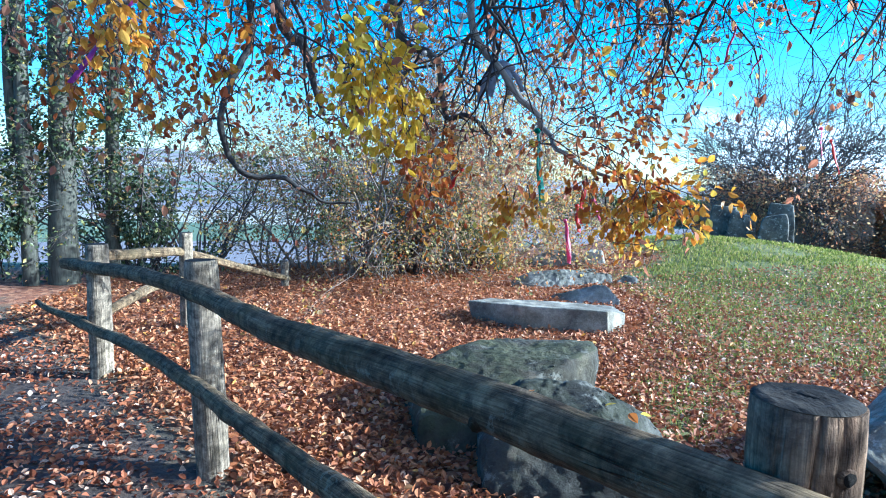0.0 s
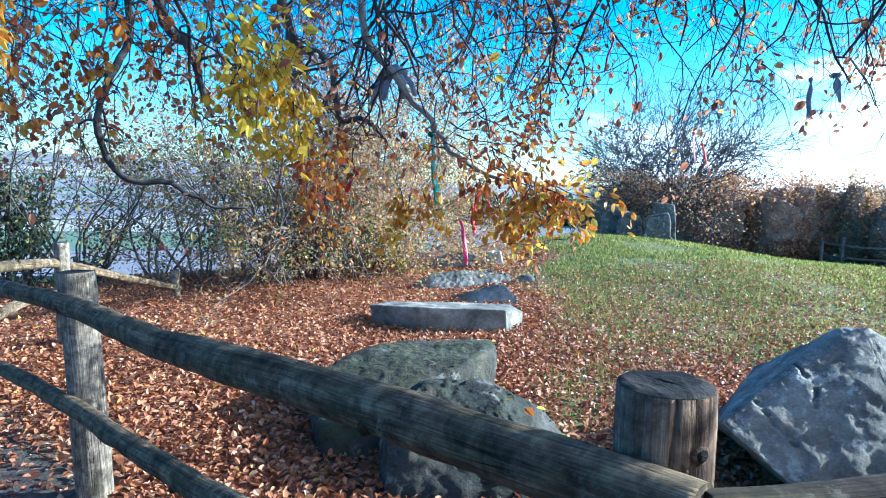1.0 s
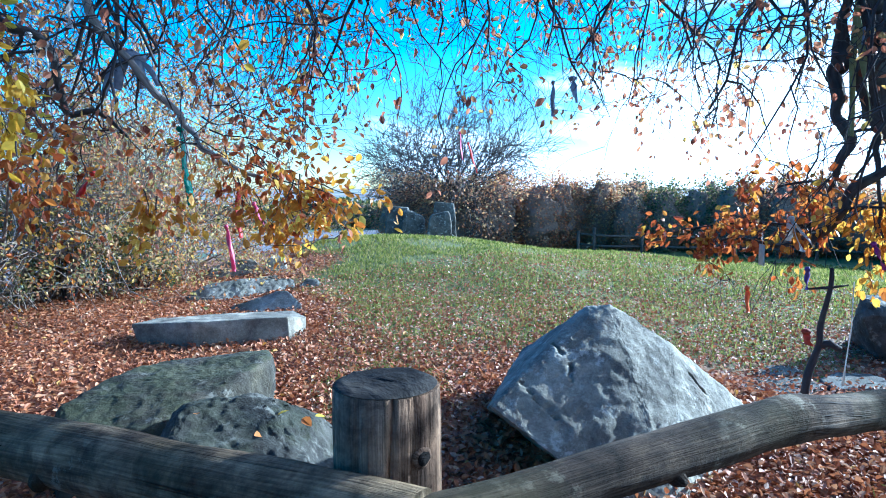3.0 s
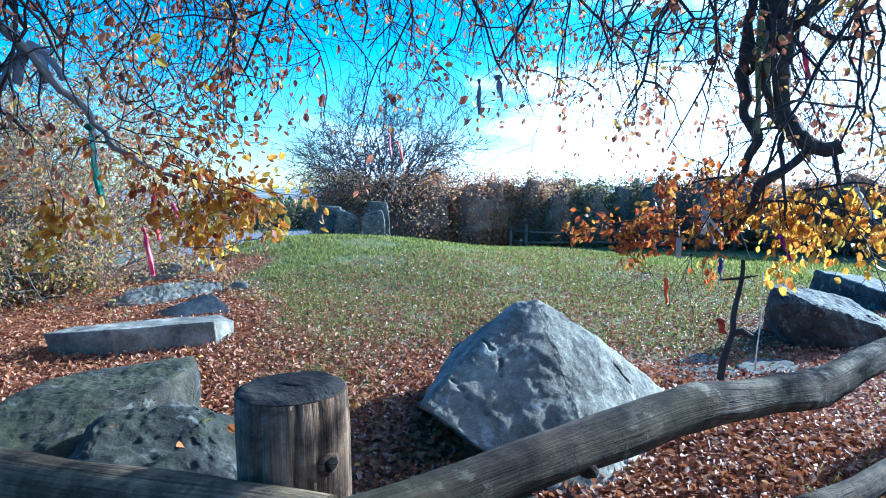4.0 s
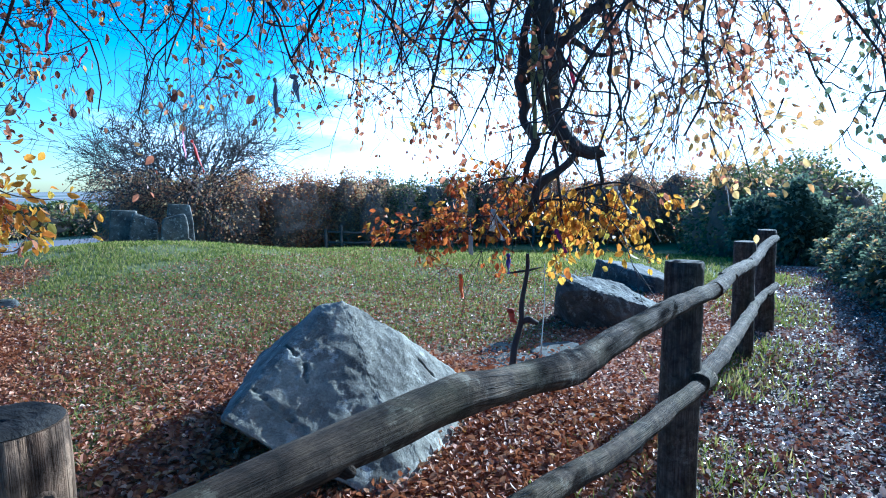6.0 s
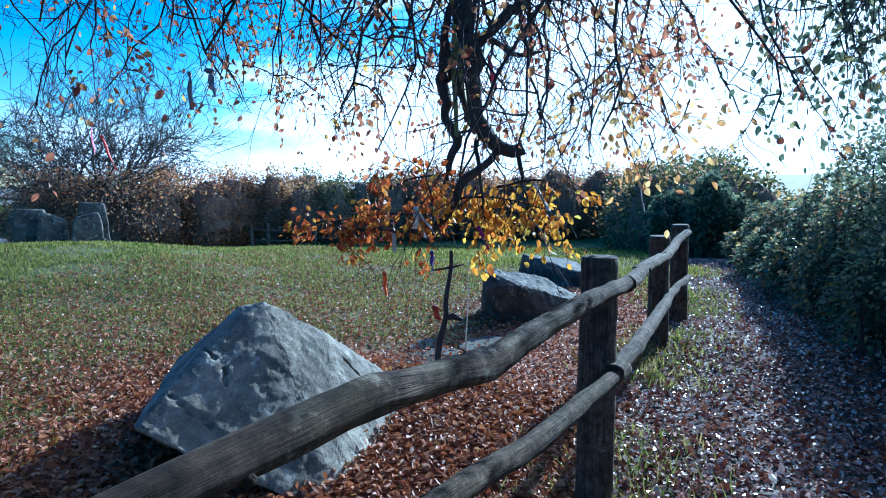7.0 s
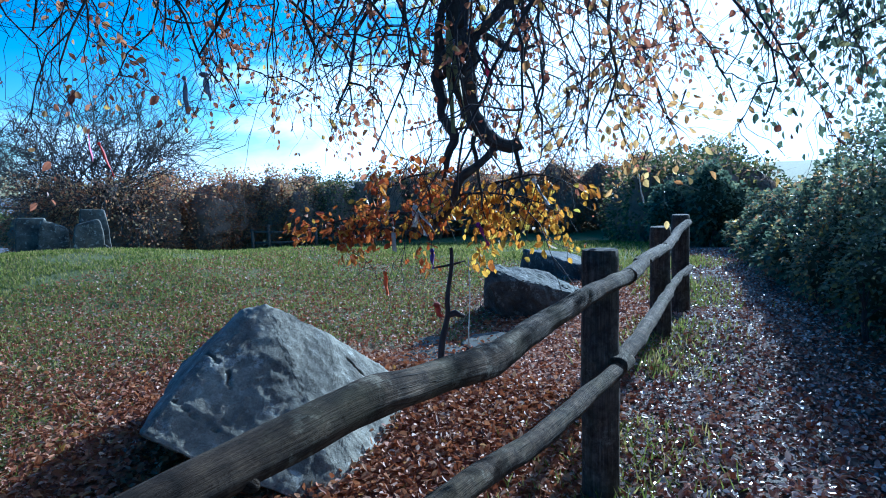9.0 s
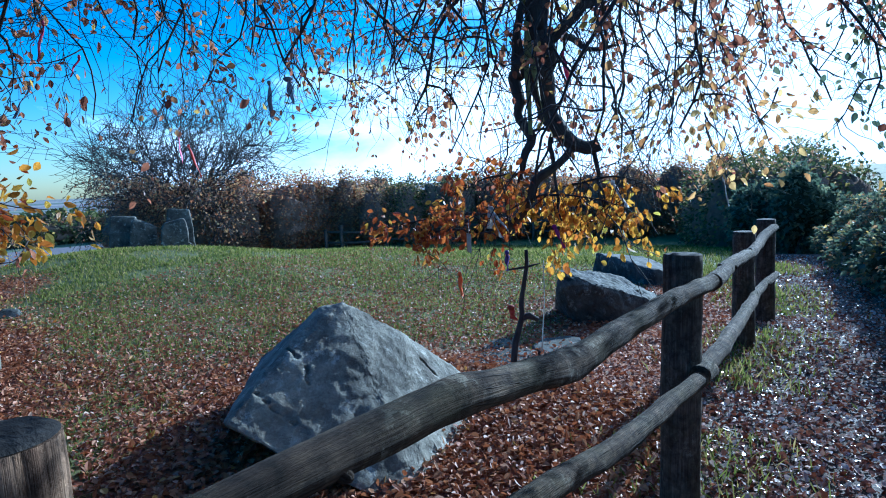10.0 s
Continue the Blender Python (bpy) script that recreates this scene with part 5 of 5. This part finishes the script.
def direction(az, el):
    a0, e0 = radians(az), radians(el)
    return Vector((math.sin(a0) * math.cos(e0), math.cos(a0) * math.cos(e0), math.sin(e0)))


EYE = Vector((0.15, 0.0, 1.5))      # the place over the path from which the curtain of twigs is spaced


def hanging(az, dist, low_el, rng, tips, thick=0.006, side=1.0):
    """A pendulous shoot, forking as it hangs, down to the height that low_el gives at that distance."""
    foot = EYE + direction(az, 0) * dist
    z1 = EYE.z + math.tan(radians(low_el)) * dist
    z0 = max(z1 + 0.6, EYE.z + math.tan(radians(26)) * dist) + rng.uniform(0.1, 0.6)
    n = max(6, int((z0 - z1) / 0.13))
    back = direction(az, 0)
    lat = Vector((back.y, -back.x, 0))
    p = foot + lat * rng.uniform(-0.5, 0.5) - back * rng.uniform(0.2, 0.7)
    p.z = z0
    pts = [p.copy()]
    sway = Vector((0, 0, 0))
    for i in range(n):
        f = (i + 1) / n
        sway = sway * 0.55 + lat * rng.gauss(0, 0.05) + back * rng.gauss(0, 0.045)
        goal = foot + Vector((0, 0, 0))
        p = p + (goal - p) * 0.1 * Vector((1, 1, 0)).length * 0.5 + sway
        p.z = z0 + (z1 - z0) * f
        pts.append(p.copy())
    rs = [thick * (1.6 - 1.2 * i / n) for i in range(n + 1)]
    twig_tubes.add(pts, rs, 5, 0.0, False)
    for i in range(2, n):
        if rng.random() < 0.7 * side:
            a0 = rng.uniform(0, 6.28)
            d = Vector((math.cos(a0), math.sin(a0), rng.uniform(-1.0, 0.25)))
            grow(twig_tubes, tips, pts[i], d, rng.uniform(0.25, 0.8), max(thick * 0.5, 0.0032), 1, rng, 0.15, 0.8, 4, 0.36, 4, 0.0022)
    tips += [(q, Vector((0, 0, -1))) for q in pts[n // 2:]]


def low_el(az):
    return float(np.interp(az, [-40, -25, -15, -5, 2, 8, 14, 20, 26, 32, 45, 55, 62, 70, 76, 84, 95, 105], [6, 5, 3, 3, 3, 3, 3, 4, 6, 6, 4, 3, 1, 2, 2, 6, 8, 12]))


az = -40.0
while az < 104:
    dense = 1.0 if az < 78 else 1.7
    az += rng.uniform(0.4, 1.1) * dense
    hanging(az, rng.uniform(3.2, 5.6), low_el(az) + abs(rng.gauss(0, 4.5)), rng, rust_tips, rng.choice((0.005, 0.007, 0.009, 0.014)))
bare_tips = []
for _ in range(14):
    hanging(rng.uniform(54, 74), rng.uniform(3.2, 3.8), rng.uniform(-6, 6), rng, bare_tips, rng.choice((0.005, 0.008, 0.011)), 0.8)
# the dark clump that hangs over the path
dark_tips = []
for _ in range(20):
    hanging(rng.uniform(87.5, 92.5), rng.uniform(4.3, 5.2), rng.uniform(5, 12), rng, dark_tips, 0.008, 1.3)
# sprays of gold and orange leaf
for (p, d, ln, tips, k) in [((-0.48, 3.06, 2.22), (0.3, 0.0, -0.5), 0.32, yellow_tips, 8), ((-0.36, 3.08, 2.06), (0.25, 0.05, -0.6), 0.32, yellow_tips, 9), ((-0.26, 3.1, 1.88), (0.2, 0.0, -0.6), 0.24, yellow_tips, 6), ((-0.13, 3.1, 1.66), (0.1, 0.0, -0.8), 0.2, orange_tips, 4),
                          ((-1.62, 2.86, 2.12), (0.2, 0.1, -0.3), 0.35, ochre_tips, 6), ((-1.44, 2.96, 2.02), (0.2, 0.1, -0.4), 0.35, ochre_tips, 6), ((-1.22, 3.07, 2.14), (0.2, 0.1, -0.4), 0.4, ochre_tips, 6), ((-1.7, 2.8, 1.96), (0.1, 0.1, -0.5), 0.3, ochre_tips, 4), ((-0.85, 3.0, 2.2), (0.2, 0.1, -0.4), 0.3, ochre_tips, 4),
                          ((3.42, 1.0, 2.0), (0.0, -0.1, -0.8), 0.32, pale_tips, 6), ((3.46, 0.85, 1.85), (0.0, -0.1, -0.8), 0.32, pale_tips, 6), ((3.45, 0.92, 1.68), (0.0, -0.2, -0.8), 0.3, pale_tips, 6), ((3.36, 1.25, 1.95), (0.0, -0.2, -0.8), 0.3, pale_tips, 5),
                          ((0.60, 3.28, 1.82), (0.6, -0.2, -0.5), 0.45, orange_tips, 7), ((0.82, 3.2, 1.64), (0.6, -0.2, -0.4), 0.36, orange_tips, 7), ((0.98, 3.18, 1.52), (0.4, -0.2, -0.45), 0.24, gold_tips, 5), ((0.05, 3.4, 1.6), (0.2, -0.1, -0.9), 0.3, orange_tips, 4),
                          ((0.85, 3.2, 1.5), (0.1, 0, -0.9), 0.28, gold_tips, 5), ((0.4, 3.28, 1.42), (0.2, 0, -0.9), 0.2, gold_tips, 3), ((-1.3, 2.3, 2.3), (-0.2, 0.0, -0.6), 0.4, gold_tips, 4)]:
    for _ in range(k):
        q = Vector(p) + Vector((rng.gauss(0, 0.07), rng.gauss(0, 0.07), rng.gauss(0, 0.06)))
        grow(twig_tubes, tips, q, Vector(d) + Vector((rng.gauss(0, 0.35), rng.gauss(0, 0.35), rng.gauss(0, 0.3))), ln * rng.uniform(0.6, 1.1), 0.004, 1, rng, 0.05, 0.6, 4, 0.2, 3, 0.0016)
# drooping sprays on the low bough: orange along it, gold beyond
for line, n, tips, reach, down in [([(3.2, 2.02, 1.28), (3.02, 2.2, 1.29), (2.78, 2.36, 1.26)], 19, orange_tips, 0.26, -0.4), ([(3.25, 1.93, 1.5), (3.1, 2.05, 1.48), (2.95, 2.15, 1.40)], 13, orange_tips, 0.26, -0.2),
                                   ([(3.33, 1.86, 1.37), (3.40, 1.72, 1.37), (3.48, 1.52, 1.33)], 17, gold_tips, 0.30, -0.6), ([(3.42, 1.70, 1.42), (3.50, 1.50, 1.46), (3.58, 1.36, 1.42)], 9, gold_tips, 0.24, -0.4)]:
    way = smooth_path(line, 12)
    twig_tubes.add(way, np.linspace(0.008, 0.003, len(way)).tolist(), 5, 0.1, False)
    for _ in range(n):
        q = way[rng.randrange(len(way))]
        grow(twig_tubes, tips, q, (rng.gauss(0, 0.5), rng.gauss(0, 0.5), down + rng.gauss(0, 0.3)), reach * rng.uniform(0.35, 1.2), 0.0035, 1, rng, 0.06, 0.6, 4, 0.22, 2, 0.0018)


def leafless(p):
    a1 = math.degrees(math.atan2(p.x - EYE.x, p.y - EYE.y))
    return float(np.interp(a1, [-40, -12, 2, 20, 40, 70, 95], [-0.25, -0.2, 0.0, -0.05, -0.08, -0.02, 0.1]))


tagged(under(twig_tubes.link("twig_mass", M_twig), beech), "", "", "", "stuff")
tagged(leaves_on("rust_foliage", [tp for tp in rust_tips if noise.noise(tp[0] * 1.9) + 0.25 * noise.noise(tp[0] * 6) > leafless(tp[0])], 13500, 0.043, M_rust, beech, 1, 0.03, 0.5, False), "", "", "", "stuff")
tagged(leaves_on("gold_foliage", gold_tips, 1100, 0.045, M_gold, beech, 2, 0.035, 0.7, False), "", "", "", "stuff")
tagged(leaves_on("orange_foliage", orange_tips, 1300, 0.042, M_orange, beech, 3, 0.035, 0.7, False), "", "", "", "stuff")

tagged(leaves_on("yellow_foliage", yellow_tips, 480, 0.055, M_yellow, beech, 7, 0.045, 0.7, False), "", "", "", "stuff")
tagged(leaves_on("ochre_foliage", ochre_tips, 300, 0.05, M_orange, beech, 5, 0.05, 0.7, False), "", "", "", "stuff")
tagged(leaves_on("pale_foliage", pale_tips, 170, 0.045, M_pale_leaf, beech, 6, 0.05, 0.7, False), "", "", "", "stuff")
tagged(leaves_on("dark_foliage", dark_tips, 4200, 0.05, M_ivy, beech, 4, 0.05, 0.5, False), "", "", "", "stuff")

# unseen crown added over and behind the path to screen off sky light
cv = rand_dirs(9000)
cc = np.array((0.2, -3.2, 7.2)) + cv * np.random.uniform(0.55, 1.0, (9000, 1)) * np.array((5.0, 4.2, 2.6))
cl = np.random.uniform(0.08, 0.15, 9000)
tagged(under(leaf_mesh("crown_foliage", cc, rand_dirs(9000), rand_dirs(9000), cl * 1.6, cl, M_rust, 0.2, True), beech), "", "", "", "stuff")

# ---- ribbons and rags tied to the boughs ----


def ribbon(name, top, length, width, mat, label, seed, twist=1.2, sway=0.06, tails=1):
    """A strip of cloth with a knot, turning as it hangs."""
    rng = random.Random(seed)
    thing = empty(name, top, label, "ribbon", "ribbons on the beech")
    for k in range(tails):
        bm = bmesh.new()
        n = 14
        rows = []
        a0 = rng.uniform(0, 3.14)
        dx, dy = rng.gauss(0, sway), rng.gauss(0, sway)
        for i in range(n + 1):
            f = i / n
            a1 = a0 + twist * f * rng.choice((1, 1)) + 0.5 * math.sin(f * 4 + seed)
            w = width * (0.35 + 0.65 * min(1, f * 4)) * (1 - 0.1 * f) * 0.5
            c = Vector((top[0] + dx * f + 0.004 * math.sin(f * 9 + k), top[1] + dy * f, top[2] - length * f * (1 - 0.14 * k)))
            s = Vector((math.cos(a1), math.sin(a1), 0.15)) * w
            nrm = Vector((-math.sin(a1), math.cos(a1), 0)) * 0.0012
            rows.append([bm.verts.new(c - s + nrm), bm.verts.new(c + nrm * 3), bm.verts.new(c + s + nrm), bm.verts.new(c + s - nrm), bm.verts.new(c + nrm), bm.verts.new(c - s - nrm)])
        for r0, r1 in zip(rows, rows[1:]):
            for j in range(6):
                bm.faces.new((r0[j], r0[(j + 1) % 6], r1[(j + 1) % 6], r1[j]))
        bm.faces.new(rows[0])
        bm.faces.new(rows[-1][::-1])
        ob = part("strip", bm, mat, None)
        under(ob, thing)
    t = Tubes()
    t.add([Vector(top) + Vector((0, 0, 0.012)), Vector(top), Vector(top) - Vector((0, 0, 0.015))], [width * 0.3, width * 0.48, width * 0.25], 8, 0.3)
    under(t.link("knot", mat), thing)
    return thing


C_green = cloth_material("green_cloth", (0.01, 0.30, 0.20), 0.4)
C_red = cloth_material("red_cloth", (0.55, 0.03, 0.02), 0.5)
C_pink = cloth_material("pink_cloth", (0.65, 0.10, 0.22), 0.5)
C_purple = cloth_material("purple_cloth", (0.30, 0.03, 0.25), 0.5)
C_white = cloth_material("white_cloth", (0.70, 0.68, 0.64), 0.7)
C_grey = cloth_material("grey_cloth", (0.30, 0.34, 0.42), 0.8)
C_orange = cloth_material("orange_cloth", (0.75, 0.18, 0.04), 0.5)
C_violet = cloth_material("violet_cloth", (0.14, 0.08, 0.35), 0.5)
C_olive = cloth_material("olive_cloth", (0.34, 0.33, 0.12), 0.6)
C_rustcloth = cloth_material("rust_cloth", (0.35, 0.07, 0.04), 0.7)
C_paper = cloth_material("paper_tag", (0.55, 0.54, 0.5), 0.6)

# large single leaves that hang nearest
leaf_data = []
for k in range(4):
    tmp = leaf_mesh("leaf", [(0, 0, 0)], [(0, 0, -1)], [(0, 1, 0.1 * k)], [1.0], [0.62 + 0.04 * k], M_single, 0.14 + 0.05 * k)
    leaf_data.append(tmp.data)
    bpy.data.objects.remove(tmp)
prng = random.Random(5)
for tips, n in ((gold_tips, 120), (orange_tips, 90), (ochre_tips, 40)):
    for _ in range(n):
        p, d = tips[prng.randrange(len(tips))]
        ob = new("leaf", leaf_data[prng.randrange(4)])
        s = prng.uniform(0.04, 0.062)
        m = Matrix.Translation(p + Vector((prng.gauss(0, 0.03), prng.gauss(0, 0.03), prng.gauss(0, 0.03)))) @ Euler((prng.gauss(0, 0.7), prng.gauss(0, 0.7), prng.uniform(0, 6.28))).to_matrix().to_4x4() @ Matrix.Diagonal((s, s, s, 1))
        ob.parent = beech
        ob.matrix_parent_inverse = Matrix.Translation(beech.location).inverted()
        ob.matrix_basis = m
# three broad yellow leaves beside the purple ribbon
for p, s in (((-1.36, 2.86, 2.27), 0.085), ((-1.30, 2.88, 2.24), 0.08), ((-1.40, 2.88, 2.21), 0.08)):
    ob = new("leaf", leaf_data[1])
    ob.parent = beech
    ob.matrix_parent_inverse = Matrix.Translation(beech.location).inverted()
    ob.matrix_basis = Matrix.Translation(p) @ Euler((0.9, 0.3, p[0] * 9)).to_matrix().to_4x4() @ Matrix.Diagonal((s, s, s, 1))

ribbon("ribbon", (0.50, 3.44, 1.76), 0.37, 0.045, C_green, "long dark green satin ribbon tied to a bough", 1, 0.8, 0.03)
ribbon("ribbon", (0.51, 3.47, 1.80), 0.20, 0.03, C_white, "pale frayed ribbon beside the green one", 2, 1.5)
ribbon("ribbon", (0.76, 3.42, 1.49), 0.22, 0.035, C_red, "bright red ribbon hanging from a twig", 3, 0.9, 0.01)
ribbon("ribbon", (0.80, 4.10, 1.24), 0.28, 0.028, C_pink, "thin pink-red streamer with several tails", 4, 1.6, 0.05, 2)
ribbon("ribbon", (0.86, 4.05, 1.34), 0.16, 0.03, C_red, "short red ribbon among twigs", 5, 1.5)
ribbon("ribbon", (0.94, 3.95, 1.38), 0.12, 0.03, C_pink, "short pink ribbon among twigs", 6, 1.2)
ribbon("ribbon", (-0.12, 3.68, 2.19), 0.18, 0.035, C_white, "short white cloth strip on a bough", 7, 1.0)
ribbon("ribbon", (-0.06, 3.76, 2.17), 0.50, 0.04, C_white, "long trailing white cloth strip", 8, 2.2, 0.04)
ribbon("ribbon", (0.08, 3.28, 2.30), 0.14, 0.06, C_white, "folded white rag on a bough", 9, 0.6)
ribbon("ribbon", (0.11, 3.78, 1.55), 0.12, 0.035, C_red, "small dark red ribbon", 10, 1.0)
ribbon("ribbon", (-1.36, 2.90, 2.26), 0.40, 0.03, C_purple, "purple and pink ribbon blowing aside", 11, 1.5, 0.12)
ribbon("ribbon", (2.73, 3.42, 2.14), 0.22, 0.03, C_grey, "dull grey rag hanging among twigs", 12, 1.0, 0.02)
ribbon("ribbon", (2.71, 3.20, 2.13), 0.16, 0.06, C_grey, "grey-white rag on a twig", 13, 0.8)
ribbon("ribbon", (3.10, 5.30, 1.98), 0.25, 0.035, C_pink, "faded pink ribbon high on a twig", 14, 1.2)
ribbon("ribbon", (3.17, 5.27, 1.88), 0.27, 0.03, C_red, "faded red ribbon on a twig", 15, 1.6)
ribbon("ribbon", (3.17, 1.80, 2.26), 0.50, 0.035, C_olive, "long olive ribbon wound down the limb", 17, 1.8, 0.03)
ribbon("ribbon", (3.22, 1.84, 2.40), 0.70, 0.03, C_olive, "pale yellow-green ribbon on the limb", 18, 2.2, 0.03)
ribbon("ribbon", (3.38, 1.44, 1.43), 0.13, 0.03, C_white, "short white ribbon near yellow leaves", 19, 1.0)
ribbon("ribbon", (3.95, 1.06, 1.42), 0.15, 0.018, C_white, "short frayed white ribbon over the fence", 20, 0.8, 0.02)
ribbon("ribbon", (3.05, 1.98, 1.32), 0.15, 0.035, C_white, "white bow on a low bough", 21, 0.9, 0.06, 3)
ribbon("ribbon", (3.10, 1.92, 1.08), 0.10, 0.03, C_violet, "small violet ribbon on a twig", 22, 0.9, 0.03)
ribbon("ribbon", (3.23, 1.70, 1.21), 0.12, 0.03, C_purple, "small purple ribbon on a twig", 23, 0.9, 0.03)
ribbon("ribbon", (2.86, 2.06, 0.99), 0.12, 0.025, C_orange, "short orange ribbon below leaves", 24, 0.7, 0.01)
ribbon("ribbon", (3.36, 1.70, 2.12), 0.16, 0.025, C_pink, "pink thread ribbon on the thick limb", 25, 0.8, 0.02)
for i in range(14):
    a1 = prng.uniform(5, 72)
    p = EYE + direction(a1, 0) * prng.uniform(3.4, 4.8)
    p.z = 1.5 + prng.uniform(0.15, 0.75)
    ribbon("ribbon", p[:], prng.uniform(0.08, 0.18), 0.014, (C_white, C_grey, C_pink, C_red)[i % 4], ("small white", "small grey", "small pink", "small red")[i % 4] + " strip of cloth tied to a twig", 60 + i, 1.3)


def bundle(at):
    """A knotted scarf lying over a bough: soft folds round a knot."""
    thing = empty("scarf", at, "striped grey-blue scarf knotted round a bough", "scarf", "ribbons on the beech")
    for k, (dx, dz, ln, w) in enumerate([(-0.045, 0.0, 0.13, 0.045), (0.03, 0.01, 0.12, 0.05), (0.075, 0.0, 0.10, 0.03), (-0.08, 0.01, 0.16, 0.03)]):
        t = Tubes()
        t.add(smooth_path([(at[0] + dx * 0.2, at[1], at[2] + 0.02), (at[0] + dx, at[1] - 0.02, at[2] + dz - ln * 0.3), (at[0] + dx * 1.5, at[1] - 0.01, at[2] - ln)], 6), np.linspace(w * 0.55, w * 0.42, 13).tolist(), 9, 0.5)
        under(t.link("fold", C_grey), thing)
    t = Tubes()
    t.add([(at[0] - 0.05, at[1], at[2] + 0.015), (at[0], at[1] - 0.01, at[2] + 0.03), (at[0] + 0.06, at[1], at[2] + 0.01)], [0.025, 0.035, 0.022], 10, 0.4)
    under(t.link("knot", C_grey), thing)


bundle((0.30, 3.44, 2.06))


def paper_tag(at):
    thing = empty("tag", at, "pale weathered card tag hanging in orange leaves", "tag", "ribbons on the beech")
    bm = bmesh.new()
    bmesh.ops.create_cube(bm, size=1, matrix=Matrix.Translation((at[0], at[1], at[2] - 0.06)) @ Matrix.Rotation(0.9, 4, "Z") @ Matrix.Diagonal((0.085, 0.004, 0.10, 1)))
    bmesh.ops.bevel(bm, geom=list(bm.edges), offset=0.0015, segments=1, affect="EDGES")
    under(part("card", bm, C_paper, None), thing)
    t = Tubes()
    t.add([(at[0], at[1], at[2] + 0.07), (at[0] + 0.004, at[1], at[2] + 0.03), (at[0], at[1], at[2] - 0.012)], [0.0015] * 3, 5)
    under(t.link("string", C_white), thing)


paper_tag((2.90, 2.02, 1.21))


def hung_stick():
    thing = empty("stick", (3.24, 1.89, 1.0), "dark stick hung by strings from the low bough", "stick")
    t = Tubes()
    t.add(smooth_path([(3.24, 1.89, 1.08), (3.24, 1.89, 0.98), (3.225, 1.92, 0.80), (3.22, 1.92, 0.70), (3.20, 1.95, 0.56), (3.19, 1.96, 0.45)], 5), np.linspace(0.010, 0.020, 26).tolist(), 8, 0.35)
    under(t.link("shaft", M_twig), thing)
    t = Tubes()
    t.add([(3.222, 1.92, 0.70), (3.25, 1.89, 0.71), (3.285, 1.85, 0.685)], [0.018, 0.02, 0.012], 8, 0.4)
    under(t.link("stub", M_twig), thing)
    t = Tubes()
    t.add([(3.16, 1.96, 0.975), (3.24, 1.89, 0.985), (3.30, 1.84, 1.0)], [0.005, 0.008, 0.004], 6, 0.3)
    under(t.link("crosspiece", M_twig), thing)


hung_stick()
ribbon("ribbon", (3.19, 1.97, 0.76), 0.07, 0.05, C_rustcloth, "rust-red rag tied to the hung stick", 40, 0.5)
cord = empty("cord", (3.29, 1.81, 0.93), "thin pale cord hanging straight down", "cord", "ribbons on the beech")
t = Tubes()
t.add([(3.29, 1.81, 1.02), (3.292, 1.812, 0.8), (3.285, 1.825, 0.62), (3.28, 1.83, 0.51)], [0.0025, 0.003, 0.003, 0.006], 6)
under(t.link("string", C_white), cord)

# leaves caught on the dark rock
for k, (x, y, z) in enumerate([(0.50, 3.22, 0.40), (0.93, 3.18, 0.36), (0.98, 3.12, 0.33), (0.72, 3.0, 0.33), (1.12, 3.2, 0.29)]):
    ob = new("fallen_leaf", leaf_data[k % 4])
    s = 0.055 + 0.008 * (k % 3)
    ob.matrix_world = Matrix.Translation((x, y, z)) @ Euler((1.3, 0.2 * k, 1.7 * k)).to_matrix().to_4x4() @ Matrix.Diagonal((s, s, s, 1))
    tagged(ob, "single curled orange beech leaf lying on dark rock", "leaf", "leaves on the rock")
